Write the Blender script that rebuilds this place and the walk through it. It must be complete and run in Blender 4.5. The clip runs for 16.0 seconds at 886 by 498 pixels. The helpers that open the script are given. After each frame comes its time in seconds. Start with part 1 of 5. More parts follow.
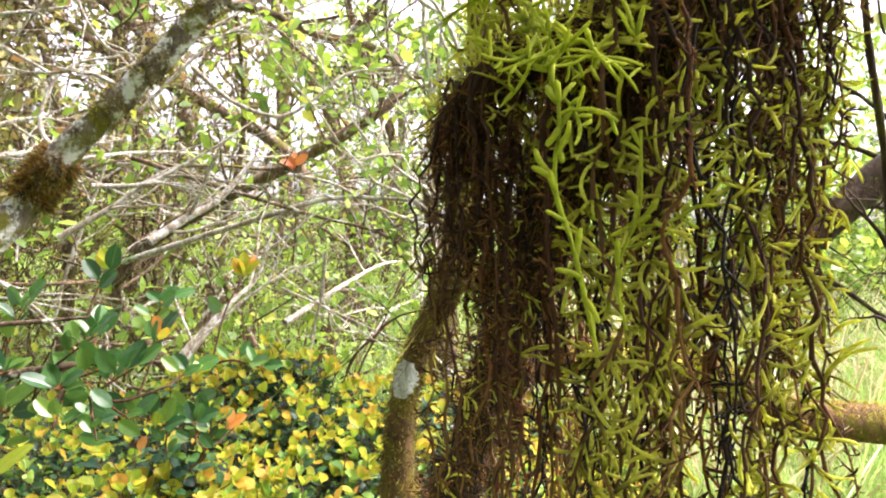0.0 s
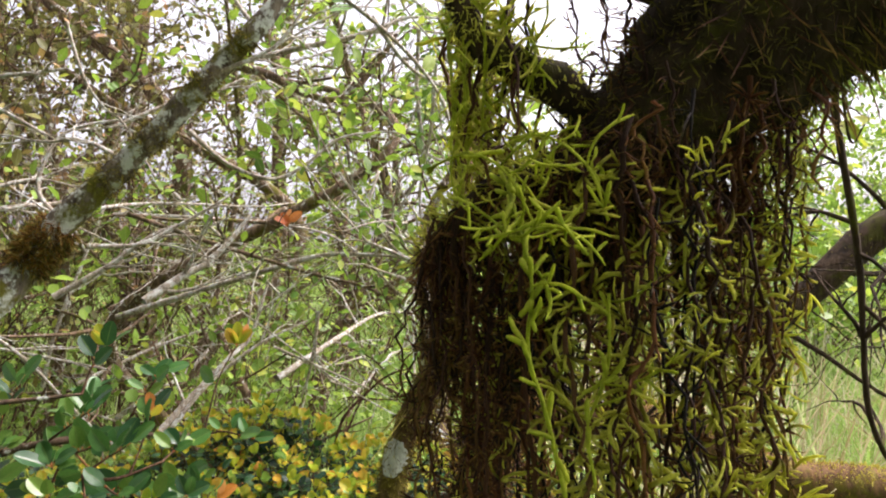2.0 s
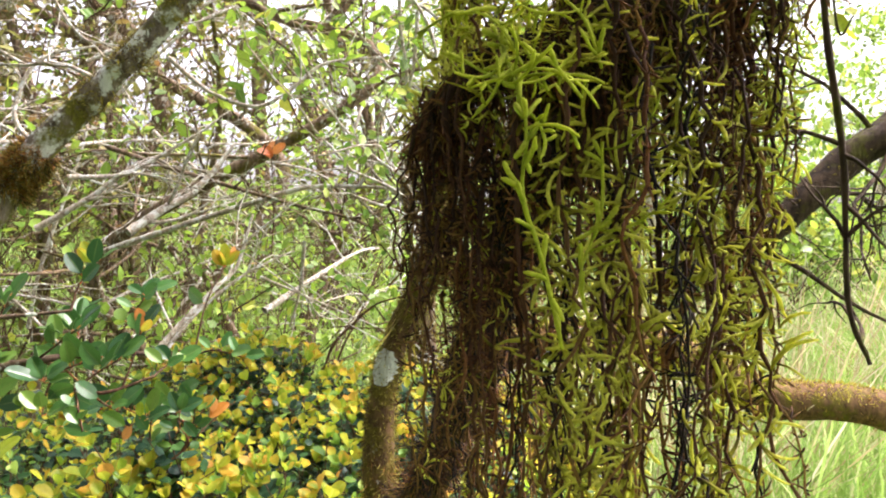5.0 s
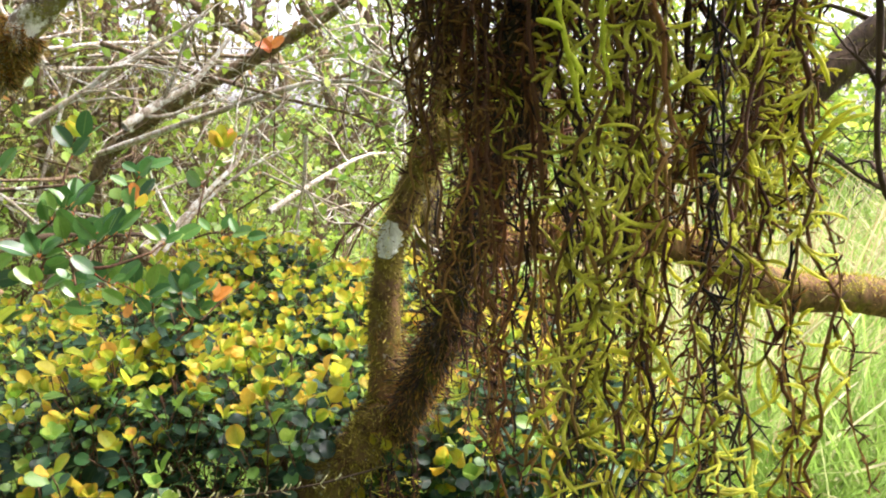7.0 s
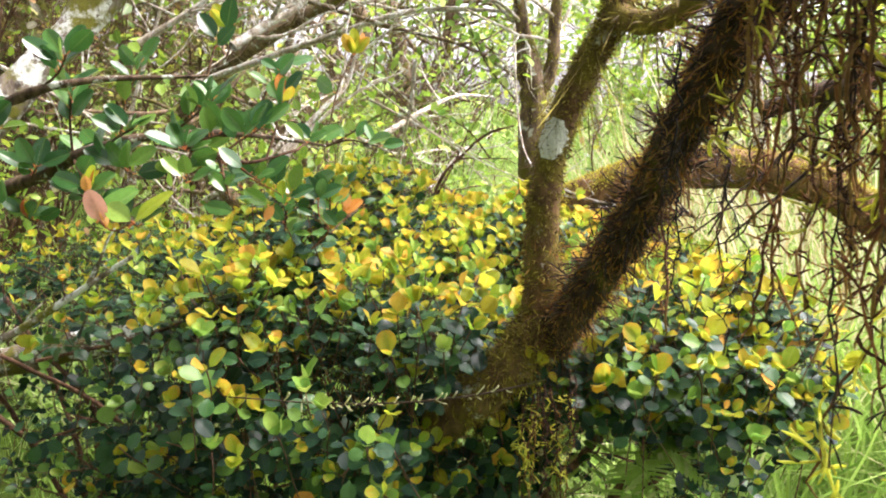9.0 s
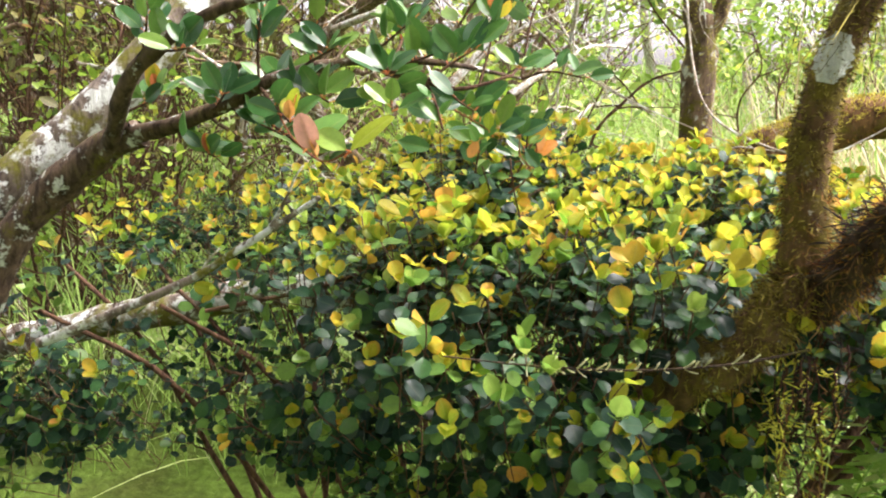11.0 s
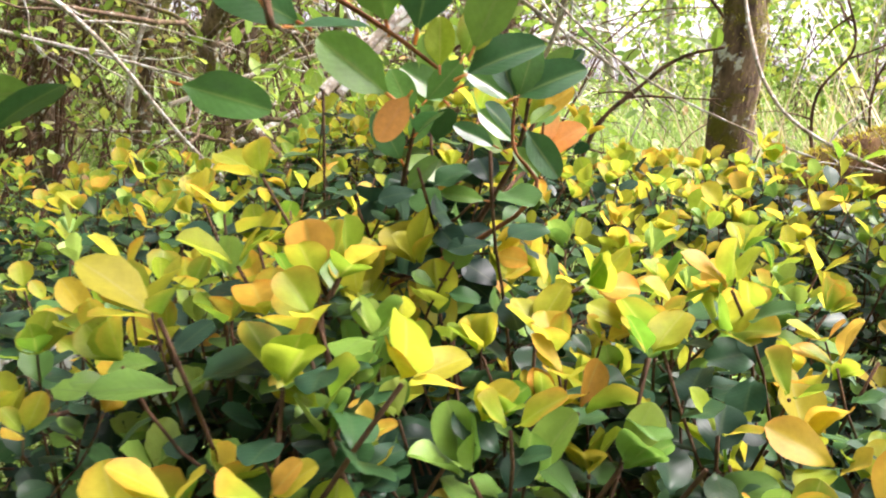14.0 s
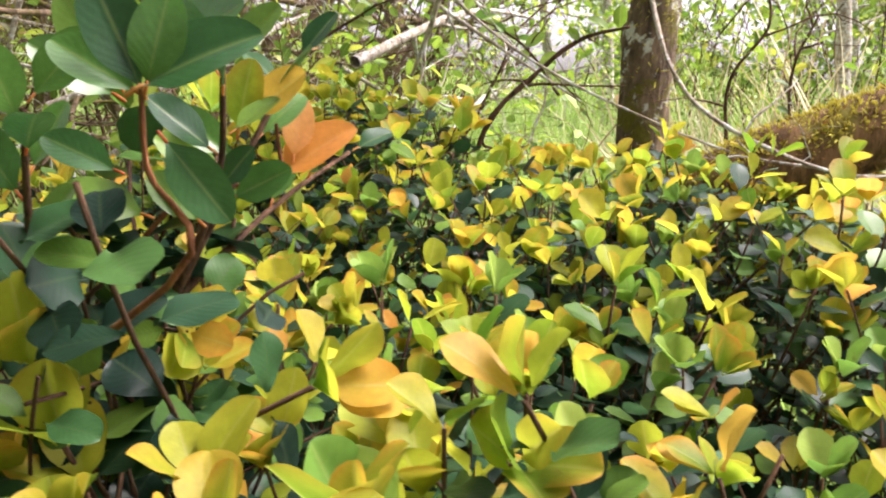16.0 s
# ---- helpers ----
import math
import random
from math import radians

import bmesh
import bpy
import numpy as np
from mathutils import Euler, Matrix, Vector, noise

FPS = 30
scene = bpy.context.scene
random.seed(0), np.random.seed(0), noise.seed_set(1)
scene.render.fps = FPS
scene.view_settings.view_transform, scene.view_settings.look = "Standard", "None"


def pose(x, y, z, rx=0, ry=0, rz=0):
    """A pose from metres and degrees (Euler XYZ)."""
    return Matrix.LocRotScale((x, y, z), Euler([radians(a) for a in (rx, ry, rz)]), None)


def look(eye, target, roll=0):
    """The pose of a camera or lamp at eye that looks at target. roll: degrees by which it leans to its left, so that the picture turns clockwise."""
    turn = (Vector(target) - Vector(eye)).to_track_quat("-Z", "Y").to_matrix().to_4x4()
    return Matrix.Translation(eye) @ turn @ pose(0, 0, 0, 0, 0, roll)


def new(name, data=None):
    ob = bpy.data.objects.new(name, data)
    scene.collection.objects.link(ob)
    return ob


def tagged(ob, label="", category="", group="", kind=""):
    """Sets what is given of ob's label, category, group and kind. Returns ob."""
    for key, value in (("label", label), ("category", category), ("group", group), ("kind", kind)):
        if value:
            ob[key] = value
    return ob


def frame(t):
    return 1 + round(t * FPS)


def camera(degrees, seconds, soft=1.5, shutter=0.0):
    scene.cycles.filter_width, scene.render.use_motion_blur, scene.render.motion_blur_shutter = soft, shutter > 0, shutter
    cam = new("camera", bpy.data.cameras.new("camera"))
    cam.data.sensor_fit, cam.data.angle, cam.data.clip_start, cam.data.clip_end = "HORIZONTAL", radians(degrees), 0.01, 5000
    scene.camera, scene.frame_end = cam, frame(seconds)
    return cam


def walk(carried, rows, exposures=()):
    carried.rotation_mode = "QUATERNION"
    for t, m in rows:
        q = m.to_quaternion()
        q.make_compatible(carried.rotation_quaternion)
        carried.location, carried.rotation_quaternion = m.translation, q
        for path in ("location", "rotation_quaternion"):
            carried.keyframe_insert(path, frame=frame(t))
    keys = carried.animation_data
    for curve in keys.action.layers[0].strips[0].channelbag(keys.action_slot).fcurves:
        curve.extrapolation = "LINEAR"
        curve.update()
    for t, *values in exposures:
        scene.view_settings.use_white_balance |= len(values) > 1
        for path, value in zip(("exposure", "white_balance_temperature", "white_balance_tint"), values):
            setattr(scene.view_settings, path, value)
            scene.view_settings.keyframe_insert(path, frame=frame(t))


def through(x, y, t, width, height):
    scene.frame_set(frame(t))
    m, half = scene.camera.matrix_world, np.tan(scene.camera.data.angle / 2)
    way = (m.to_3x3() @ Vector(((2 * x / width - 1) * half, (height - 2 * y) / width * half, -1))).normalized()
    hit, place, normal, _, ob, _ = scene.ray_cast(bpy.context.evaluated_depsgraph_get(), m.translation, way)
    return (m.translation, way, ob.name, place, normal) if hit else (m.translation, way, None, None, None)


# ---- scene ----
cam = camera(61.0, 16.0, soft=2.0, shutter=0.22)
METRES, EYE, TILT, LEAN, TURN = 1.6, 1.5, 0.0, 0.0, 0.0
ROWS = [
    (0.0, 0.0, 0.0, 0.0, 0.0, 0.0, -0.0),
    (0.5, 0.0015, -0.0119, 0.0091, -0.35, 1.02, -0.42),
    (1.0, 0.0043, -0.0169, 0.0191, -0.61, 1.45, -0.5),
    (1.5, 0.0064, -0.0141, 0.0292, -0.98, 1.8, -0.08),
    (2.0, 0.004, -0.0182, 0.0404, -0.46, 2.7, -0.21),
    (2.5, 0.0074, -0.025, 0.0522, -1.22, 3.79, -0.25),
    (3.0, 0.0024, -0.0244, 0.0505, -1.68, 3.57, -0.58),
    (3.5, -0.0023, -0.021, 0.0366, -2.07, 2.13, -0.57),
    (6.0, 0.0032, -0.015, -0.0144, -1.31, -3.48, 0.9),
    (6.5, 0.0039, -0.0042, -0.0308, -1.29, -5.31, 0.71),
    (7.0, 0.0022, 0.0071, -0.0431, -1.13, -7.06, 1.16),
    (7.5, -0.0107, 0.01, -0.0596, -0.96, -6.87, 0.25),
    (8.0, -0.0294, 0.0223, -0.0749, -0.12, -7.6, 0.75),
    (8.5, -0.0653, 0.0301, -0.0903, 1.8, -8.71, 0.38),
    (9.0, -0.0929, 0.0435, -0.1028, 2.81, -9.46, 0.12),
    (9.5, -0.1189, 0.0611, -0.1088, 1.64, -9.16, 0.26),
    (10.0, -0.1451, 0.0521, -0.1237, 4.71, -9.79, 0.11),
    (12.5, -0.275, 0.3296, -0.1474, 10.09, -14.13, 0.33),
    (13.0, -0.2716, 0.3992, -0.1605, 8.1, -14.35, 0.74),
    (13.5, -0.2629, 0.4502, -0.1663, 6.43, -13.48, -0.82),
    (14.0, -0.2466, 0.4928, -0.1736, 5.4, -11.4, -3.37),
    (14.5, -0.2189, 0.533, -0.1792, 3.29, -11.67, -2.34),
    (15.0, -0.1896, 0.5487, -0.1764, 2.35, -11.67, -1.26),
    (15.5, -0.1644, 0.5878, -0.1769, 0.64, -11.47, -1.74),
    (16.0, -0.1847, 0.6032, -0.1713, 1.51, -11.73, -2.22),
]
walk(cam, [(t, pose(0, 0, EYE, TILT, LEAN, TURN) @ pose(METRES * x, METRES * y, METRES * z, 90 + pitch, roll, yaw)) for t, x, y, z, yaw, pitch, roll in ROWS],
     [(0.0, 2.74, 6500, 22), (1.0, 2.27, 6500, 22), (2.5, 1.84, 6500, 21.5), (3.5, 2.05, 6500, 21.5), (6.0, 2.62, 6500, 21), (9.0, 2.68, 6500, 21), (12.5, 2.7, 6500, 24), (13.5, 2.74, 6500, 25), (14.5, 2.6, 6500, 25), (16.0, 2.37, 6500, 25)])


# ---------- world, sun ----------
world = bpy.data.worlds.new("world")
scene.world = world
world.use_nodes = True
wn = world.node_tree.nodes
sky = wn.new("ShaderNodeTexSky")
sky.sky_type, sky.sun_disc = "NISHITA", False
sky.sun_elevation, sky.sun_rotation = radians(58), radians(75)
sky.air_density, sky.dust_density, sky.ozone_density = 1.0, 6.0, 1.0
pale = wn.new("ShaderNodeHueSaturation")
pale.inputs["Saturation"].default_value = 0.25
world.node_tree.links.new(sky.outputs[0], pale.inputs["Color"])
world.node_tree.links.new(pale.outputs[0], wn["Background"].inputs[0])
wn["Background"].inputs[1].default_value = 0.115
sun = new("sun", bpy.data.lights.new("sun", "SUN"))
sun.data.energy, sun.data.angle, sun.data.color = 1.1, radians(28), (1.0, 0.96, 0.88)
sun.matrix_world = look((0, 0, 30), (0 - 18 * math.sin(radians(75)), 0 - 18 * math.cos(radians(75)), 0))


# ---------- materials ----------
def nodes_of(name):
    m = bpy.data.materials.new(name)
    m.use_nodes = True
    nt = m.node_tree
    nt.nodes.clear()
    return m, nt


def node(nt, kind, **values):
    n = nt.nodes.new(kind)
    for k, v in values.items():
        n.inputs[k.replace("_", " ")].default_value = v
    return n


def ramp(nt, fac, stops):
    r = nt.nodes.new("ShaderNodeValToRGB")
    while len(r.color_ramp.elements) < len(stops):
        r.color_ramp.elements.new(0.5)
    for e, (p, c) in zip(r.color_ramp.elements, stops):
        e.position, e.color = p, (*c, 1)
    nt.links.new(fac, r.inputs[0])
    return r.outputs[0]


def math_node(nt, op, a, b):
    n = nt.nodes.new("ShaderNodeMath")
    n.operation = op
    for i, v in enumerate((a, b)):
        if isinstance(v, (int, float)):
            n.inputs[i].default_value = v
        else:
            nt.links.new(v, n.inputs[i])
    return n.outputs[0]


def mix_color(nt, fac, a, b, blend="MIX"):
    n = nt.nodes.new("ShaderNodeMix")
    n.data_type, n.blend_type = "RGBA", blend
    for i, v in ((0, fac), (6, a), (7, b)):
        if isinstance(v, (int, float)):
            n.inputs[i].default_value = v
        elif isinstance(v, tuple):
            n.inputs[i].default_value = (*v, 1)
        else:
            nt.links.new(v, n.inputs[i])
    return n.outputs[2]


def any_random(nt):
    """One random number a leaf, whether it is an object or an island of a mesh."""
    a, b = nt.nodes.new("ShaderNodeObjectInfo"), nt.nodes.new("ShaderNodeNewGeometry")
    return math_node(nt, "FRACT", math_node(nt, "ADD", a.outputs["Random"], b.outputs["Random Per Island"]), 0)


def noise_tex(nt, scale, detail=4, rough=0.6, stretch=None):
    co = nt.nodes.new("ShaderNodeTexCoord").outputs["Object"]
    if stretch:
        mp = nt.nodes.new("ShaderNodeMapping")
        mp.inputs["Scale"].default_value = stretch
        nt.links.new(co, mp.inputs[0])
        co = mp.outputs[0]
    n = node(nt, "ShaderNodeTexNoise", Scale=scale, Detail=detail, Roughness=rough)
    nt.links.new(co, n.inputs["Vector"])
    return n.outputs["Fac"]


def bump(nt, height, strength, distance):
    b = node(nt, "ShaderNodeBump", Strength=strength, Distance=distance)
    nt.links.new(height, b.inputs["Height"])
    return b.outputs[0]


def finish(nt, color, rough, normal=None, through=0.0, through_color=None, spec=0.5):
    p = node(nt, "ShaderNodeBsdfPrincipled", Roughness=rough)
    p.inputs["Specular IOR Level"].default_value = spec
    nt.links.new(color, p.inputs["Base Color"])
    if normal:
        nt.links.new(normal, p.inputs["Normal"])
    shader = p.outputs[0]
    if through:
        tr = nt.nodes.new("ShaderNodeBsdfTranslucent")
        nt.links.new(through_color or color, tr.inputs[0])
        mx = node(nt, "ShaderNodeMixShader", Fac=through)
        nt.links.new(shader, mx.inputs[1])
        nt.links.new(tr.outputs[0], mx.inputs[2])
        shader = mx.outputs[0]
    nt.links.new(shader, nt.nodes.new("ShaderNodeOutputMaterial").inputs[0])


def leaf_material(name, stops, tip=None, rib=(0.5, 0.5, 0.2), gloss=0.35, through=0.4, rib_mix=0.35, spec=0.5):
    """Leaf: colour by a random number, flushed towards the tip, with a midrib, side veins and small spots."""
    m, nt = nodes_of(name)
    rnd = any_random(nt)
    col = ramp(nt, rnd, stops)
    uv = nt.nodes.new("ShaderNodeSeparateXYZ")
    nt.links.new(nt.nodes.new("ShaderNodeUVMap").outputs[0], uv.inputs[0])
    across = math_node(nt, "ABSOLUTE", math_node(nt, "SUBTRACT", uv.outputs[0], 0.5), 0)
    if tip:
        edge = math_node(nt, "ADD", math_node(nt, "MULTIPLY", uv.outputs[1], 0.7), math_node(nt, "MULTIPLY", across, 0.8))
        amount = math_node(nt, "MULTIPLY", math_node(nt, "POWER", edge, 2.6), math_node(nt, "POWER", math_node(nt, "FRACT", math_node(nt, "MULTIPLY", rnd, 7.31), 0), 1.4))
        n = math_node(nt, "MINIMUM", amount, 1.0)
        col = mix_color(nt, n, col, tip)
    fine = noise_tex(nt, 160, 3)
    col = mix_color(nt, 0.35, col, ramp(nt, fine, [(0.3, (0.55, 0.55, 0.5)), (0.7, (1.2, 1.2, 1.15))]), "MULTIPLY")
    ribf = ramp(nt, across, [(0.0, (1, 1, 1)), (0.05, (0, 0, 0))])
    veins = math_node(nt, "SINE", math_node(nt, "MULTIPLY", math_node(nt, "SUBTRACT", uv.outputs[1], math_node(nt, "MULTIPLY", across, 0.7)), 55), 0)
    col = mix_color(nt, math_node(nt, "MULTIPLY", ribf, rib_mix), col, rib)
    spots = ramp(nt, noise_tex(nt, 90, 2), [(0.7, (0, 0, 0)), (0.76, (1, 1, 1))])
    col = mix_color(nt, math_node(nt, "MULTIPLY", spots, 0.5), col, (0.12, 0.07, 0.02))
    height = math_node(nt, "ADD", math_node(nt, "MULTIPLY", veins, 0.06), math_node(nt, "MULTIPLY", fine, 0.6))
    finish(nt, col, gloss, bump(nt, height, 0.25, 0.001), through, spec=spec)
    return m


def bark_material(name, dark, light, lichen=0.0, moss=0.0, scale=1.0, moss_color=(0.16, 0.15, 0.02), lichen_color=(0.5, 0.52, 0.46), rough=0.9):
    m, nt = nodes_of(name)
    grain = noise_tex(nt, 60 * scale, 6, 0.65, (1, 1, 0.35))
    broad = noise_tex(nt, 9 * scale, 3)
    col = mix_color(nt, ramp(nt, grain, [(0.35, (0, 0, 0)), (0.65, (1, 1, 1))]), dark, light)
    col = mix_color(nt, 0.6, col, ramp(nt, broad, [(0.3, (0.5, 0.48, 0.45)), (0.7, (1.25, 1.2, 1.1))]), "MULTIPLY")
    if lichen:
        f = ramp(nt, noise_tex(nt, 26 * scale, 5, 0.7), [(0.62 - 0.25 * lichen, (0, 0, 0)), (0.68 - 0.25 * lichen, (1, 1, 1))])
        col = mix_color(nt, f, col, lichen_color)
    if moss:
        f = ramp(nt, noise_tex(nt, 14 * scale, 5, 0.7), [(0.62 - 0.3 * moss, (0, 0, 0)), (0.72 - 0.3 * moss, (1, 1, 1))])
        mcol = mix_color(nt, noise_tex(nt, 120, 3), (0.06, 0.05, 0.01), moss_color)
        col = mix_color(nt, f, col, mcol)
    finish(nt, col, rough, bump(nt, math_node(nt, "ADD", grain, math_node(nt, "MULTIPLY", broad, 0.7)), 0.9, 0.006), spec=0.2)
    return m


def strand_material(name, base, mid, tip, at=0.5, through=0.25):
    """Root or moss: dark at its base, fresh at its tip, by a random number each."""
    m, nt = nodes_of(name)
    rnd = any_random(nt)
    uv = nt.nodes.new("ShaderNodeSeparateXYZ")
    nt.links.new(nt.nodes.new("ShaderNodeUVMap").outputs[0], uv.inputs[0])
    v = math_node(nt, "ADD", math_node(nt, "MULTIPLY", uv.outputs[1], 0.8), math_node(nt, "SUBTRACT", math_node(nt, "MULTIPLY", rnd, 0.8), at))
    col = ramp(nt, v, [(0.1, base), (0.42, mid), (0.8, tip)])
    f = noise_tex(nt, 300, 3)
    col = mix_color(nt, 0.5, col, ramp(nt, f, [(0.3, (0.5, 0.5, 0.5)), (0.7, (1.3, 1.3, 1.2))]), "MULTIPLY")
    finish(nt, col, 0.75, bump(nt, f, 0.6, 0.002), through, spec=0.25)
    return m


M_YOUNG = leaf_material("young_leaf", [(0.0, (0.12, 0.27, 0.022)), (0.3, (0.3, 0.42, 0.032)), (0.76, (0.46, 0.47, 0.04)), (0.94, (0.57, 0.44, 0.055)), (1.0, (0.65, 0.32, 0.07))],
                        tip=(0.66, 0.32, 0.045), rib=(0.55, 0.5, 0.16), gloss=0.46, through=0.6, spec=0.26)
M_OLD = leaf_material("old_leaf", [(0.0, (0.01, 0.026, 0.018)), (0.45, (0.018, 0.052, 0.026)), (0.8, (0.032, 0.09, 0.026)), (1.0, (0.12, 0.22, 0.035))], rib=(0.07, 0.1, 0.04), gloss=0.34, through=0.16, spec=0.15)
M_MIDLEAF = leaf_material("green_leaf", [(0.0, (0.14, 0.3, 0.05)), (0.5, (0.24, 0.4, 0.07)), (1.0, (0.38, 0.48, 0.1))], rib=(0.4, 0.45, 0.15), gloss=0.4, through=0.4)
M_BIG = leaf_material("broad_leaf", [(0.0, (0.025, 0.08, 0.03)), (0.5, (0.05, 0.15, 0.035)), (0.8, (0.09, 0.21, 0.04)), (1.0, (0.18, 0.3, 0.05))], rib=(0.2, 0.26, 0.08), gloss=0.28, through=0.26, rib_mix=0.5, spec=0.48)
M_RED = leaf_material("red_leaf", [(0.0, (0.55, 0.13, 0.05)), (0.5, (0.62, 0.22, 0.06)), (1.0, (0.66, 0.34, 0.1))], rib=(0.6, 0.3, 0.15), gloss=0.4, through=0.45)
M_PINK = leaf_material("pink_leaf", [(0.0, (0.55, 0.27, 0.2)), (1.0, (0.62, 0.34, 0.26))], rib=(0.6, 0.3, 0.2), gloss=0.4, through=0.45)
M_ORANGE = leaf_material("orange_leaf", [(0.0, (0.56, 0.2, 0.04)), (1.0, (0.62, 0.27, 0.05))], rib=(0.6, 0.3, 0.1), gloss=0.35, through=0.45)
M_FAR_LEAF = leaf_material("far_leaf", [(0.0, (0.08, 0.16, 0.02)), (0.4, (0.2, 0.34, 0.04)), (0.8, (0.34, 0.5, 0.06)), (1.0, (0.5, 0.52, 0.08))], gloss=0.45, through=0.5)
M_GRASS = leaf_material("grass_blade", [(0.0, (0.18, 0.33, 0.06)), (0.45, (0.32, 0.48, 0.1)), (0.8, (0.38, 0.55, 0.15)), (1.0, (0.54, 0.54, 0.3))], gloss=0.5, through=0.5)
M_STRAW = leaf_material("straw", [(0.0, (0.35, 0.27, 0.12)), (0.6, (0.55, 0.48, 0.28)), (1.0, (0.66, 0.62, 0.45))], gloss=0.6, through=0.35)
M_TWIG = bark_material("twig_bark", (0.04, 0.022, 0.014), (0.15, 0.085, 0.05), scale=2)
M_REDTWIG = bark_material("red_twig", (0.13, 0.05, 0.025), (0.32, 0.13, 0.06), scale=2)
M_DEAD = bark_material("dead_wood", (0.2, 0.16, 0.12), (0.52, 0.47, 0.4), lichen=0.45, scale=2, lichen_color=(0.55, 0.56, 0.52))
M_LIMB = bark_material("lichened_bark", (0.05, 0.036, 0.028), (0.27, 0.23, 0.19), lichen=0.55, moss=0.42, lichen_color=(0.6, 0.63, 0.59), moss_color=(0.2, 0.2, 0.03))
M_DARK = bark_material("wet_bark", (0.018, 0.012, 0.008), (0.075, 0.05, 0.032), moss=0.25, moss_color=(0.07, 0.075, 0.012))
M_SAPBARK = bark_material("lichened_dark_bark", (0.03, 0.019, 0.013), (0.15, 0.105, 0.07), lichen=0.2, moss=0.15, scale=1.3)
M_STEM = bark_material("mossy_bark", (0.05, 0.03, 0.015), (0.2, 0.12, 0.06), lichen=0.1, moss=0.6, moss_color=(0.22, 0.17, 0.03))
M_LOG = bark_material("rotting_log", (0.06, 0.034, 0.017), (0.24, 0.14, 0.065), moss=0.35, moss_color=(0.2, 0.17, 0.02))
M_FARBARK = bark_material("far_bark", (0.06, 0.04, 0.03), (0.25, 0.18, 0.12), lichen=0.2, moss=0.3)
M_LICHEN = bark_material("pale_lichen", (0.42, 0.46, 0.43), (0.72, 0.76, 0.74), scale=2.5)
M_MOSS = strand_material("moss_tuft", (0.05, 0.03, 0.012), (0.15, 0.11, 0.025), (0.36, 0.31, 0.05), 0.4)
M_LOGMOSS = strand_material("log_moss", (0.13, 0.09, 0.02), (0.38, 0.32, 0.04), (0.58, 0.53, 0.08), 0.25)
M_DARKMOSS = strand_material("dark_moss", (0.025, 0.018, 0.007), (0.08, 0.065, 0.015), (0.2, 0.17, 0.03), 0.35)
M_RUSTMOSS = strand_material("rusty_moss", (0.045, 0.017, 0.006), (0.23, 0.085, 0.02), (0.34, 0.2, 0.04), 0.3)
M_WOODLEAF = leaf_material("woodland_leaf", [(0.0, (0.07, 0.065, 0.02)), (0.5, (0.15, 0.15, 0.04)), (0.85, (0.28, 0.27, 0.07)), (1.0, (0.38, 0.2, 0.08))], gloss=0.5, through=0.35)
M_ROOT = strand_material("dark_root", (0.045, 0.021, 0.015), (0.13, 0.055, 0.032), (0.26, 0.15, 0.045), 0.45)
M_BLACKROOT = strand_material("black_root", (0.012, 0.008, 0.008), (0.03, 0.017, 0.016), (0.08, 0.06, 0.03), 0.55, 0.1)
M_REDROOT = strand_material("red_brown_root", (0.08, 0.03, 0.017), (0.19, 0.075, 0.036), (0.36, 0.19, 0.06), 0.45, 0.35)
M_CLUB = strand_material("green_root", (0.05, 0.032, 0.012), (0.4, 0.38, 0.05), (0.76, 0.76, 0.14), 0.06, 0.55)
M_FRESH = strand_material("fresh_root", (0.26, 0.31, 0.02), (0.42, 0.5, 0.035), (0.56, 0.62, 0.06), 0.0, 0.45)
M_PALE = strand_material("pale_root", (0.3, 0.26, 0.12), (0.55, 0.52, 0.3), (0.72, 0.7, 0.45), 0.1, 0.3)
M_BROWNROOT = strand_material("brown_root", (0.1, 0.038, 0.018), (0.27, 0.11, 0.045), (0.42, 0.24, 0.085), 0.3, 0.35)


def ground_material():
    m, nt = nodes_of("soil_and_turf")
    a, b = noise_tex(nt, 1.4, 5), noise_tex(nt, 35, 5, 0.7)
    col = mix_color(nt, ramp(nt, a, [(0.4, (0, 0, 0)), (0.6, (1, 1, 1))]), (0.07, 0.09, 0.02), (0.12, 0.2, 0.035))
    col = mix_color(nt, 0.7, col, ramp(nt, b, [(0.3, (0.4, 0.38, 0.3)), (0.7, (1.3, 1.3, 1.1))]), "MULTIPLY")
    finish(nt, col, 0.95, bump(nt, b, 1.0, 0.03), spec=0.1)
    return m


M_GROUND = ground_material()


# ---------- mesh building ----------
rng = np.random.default_rng(7)


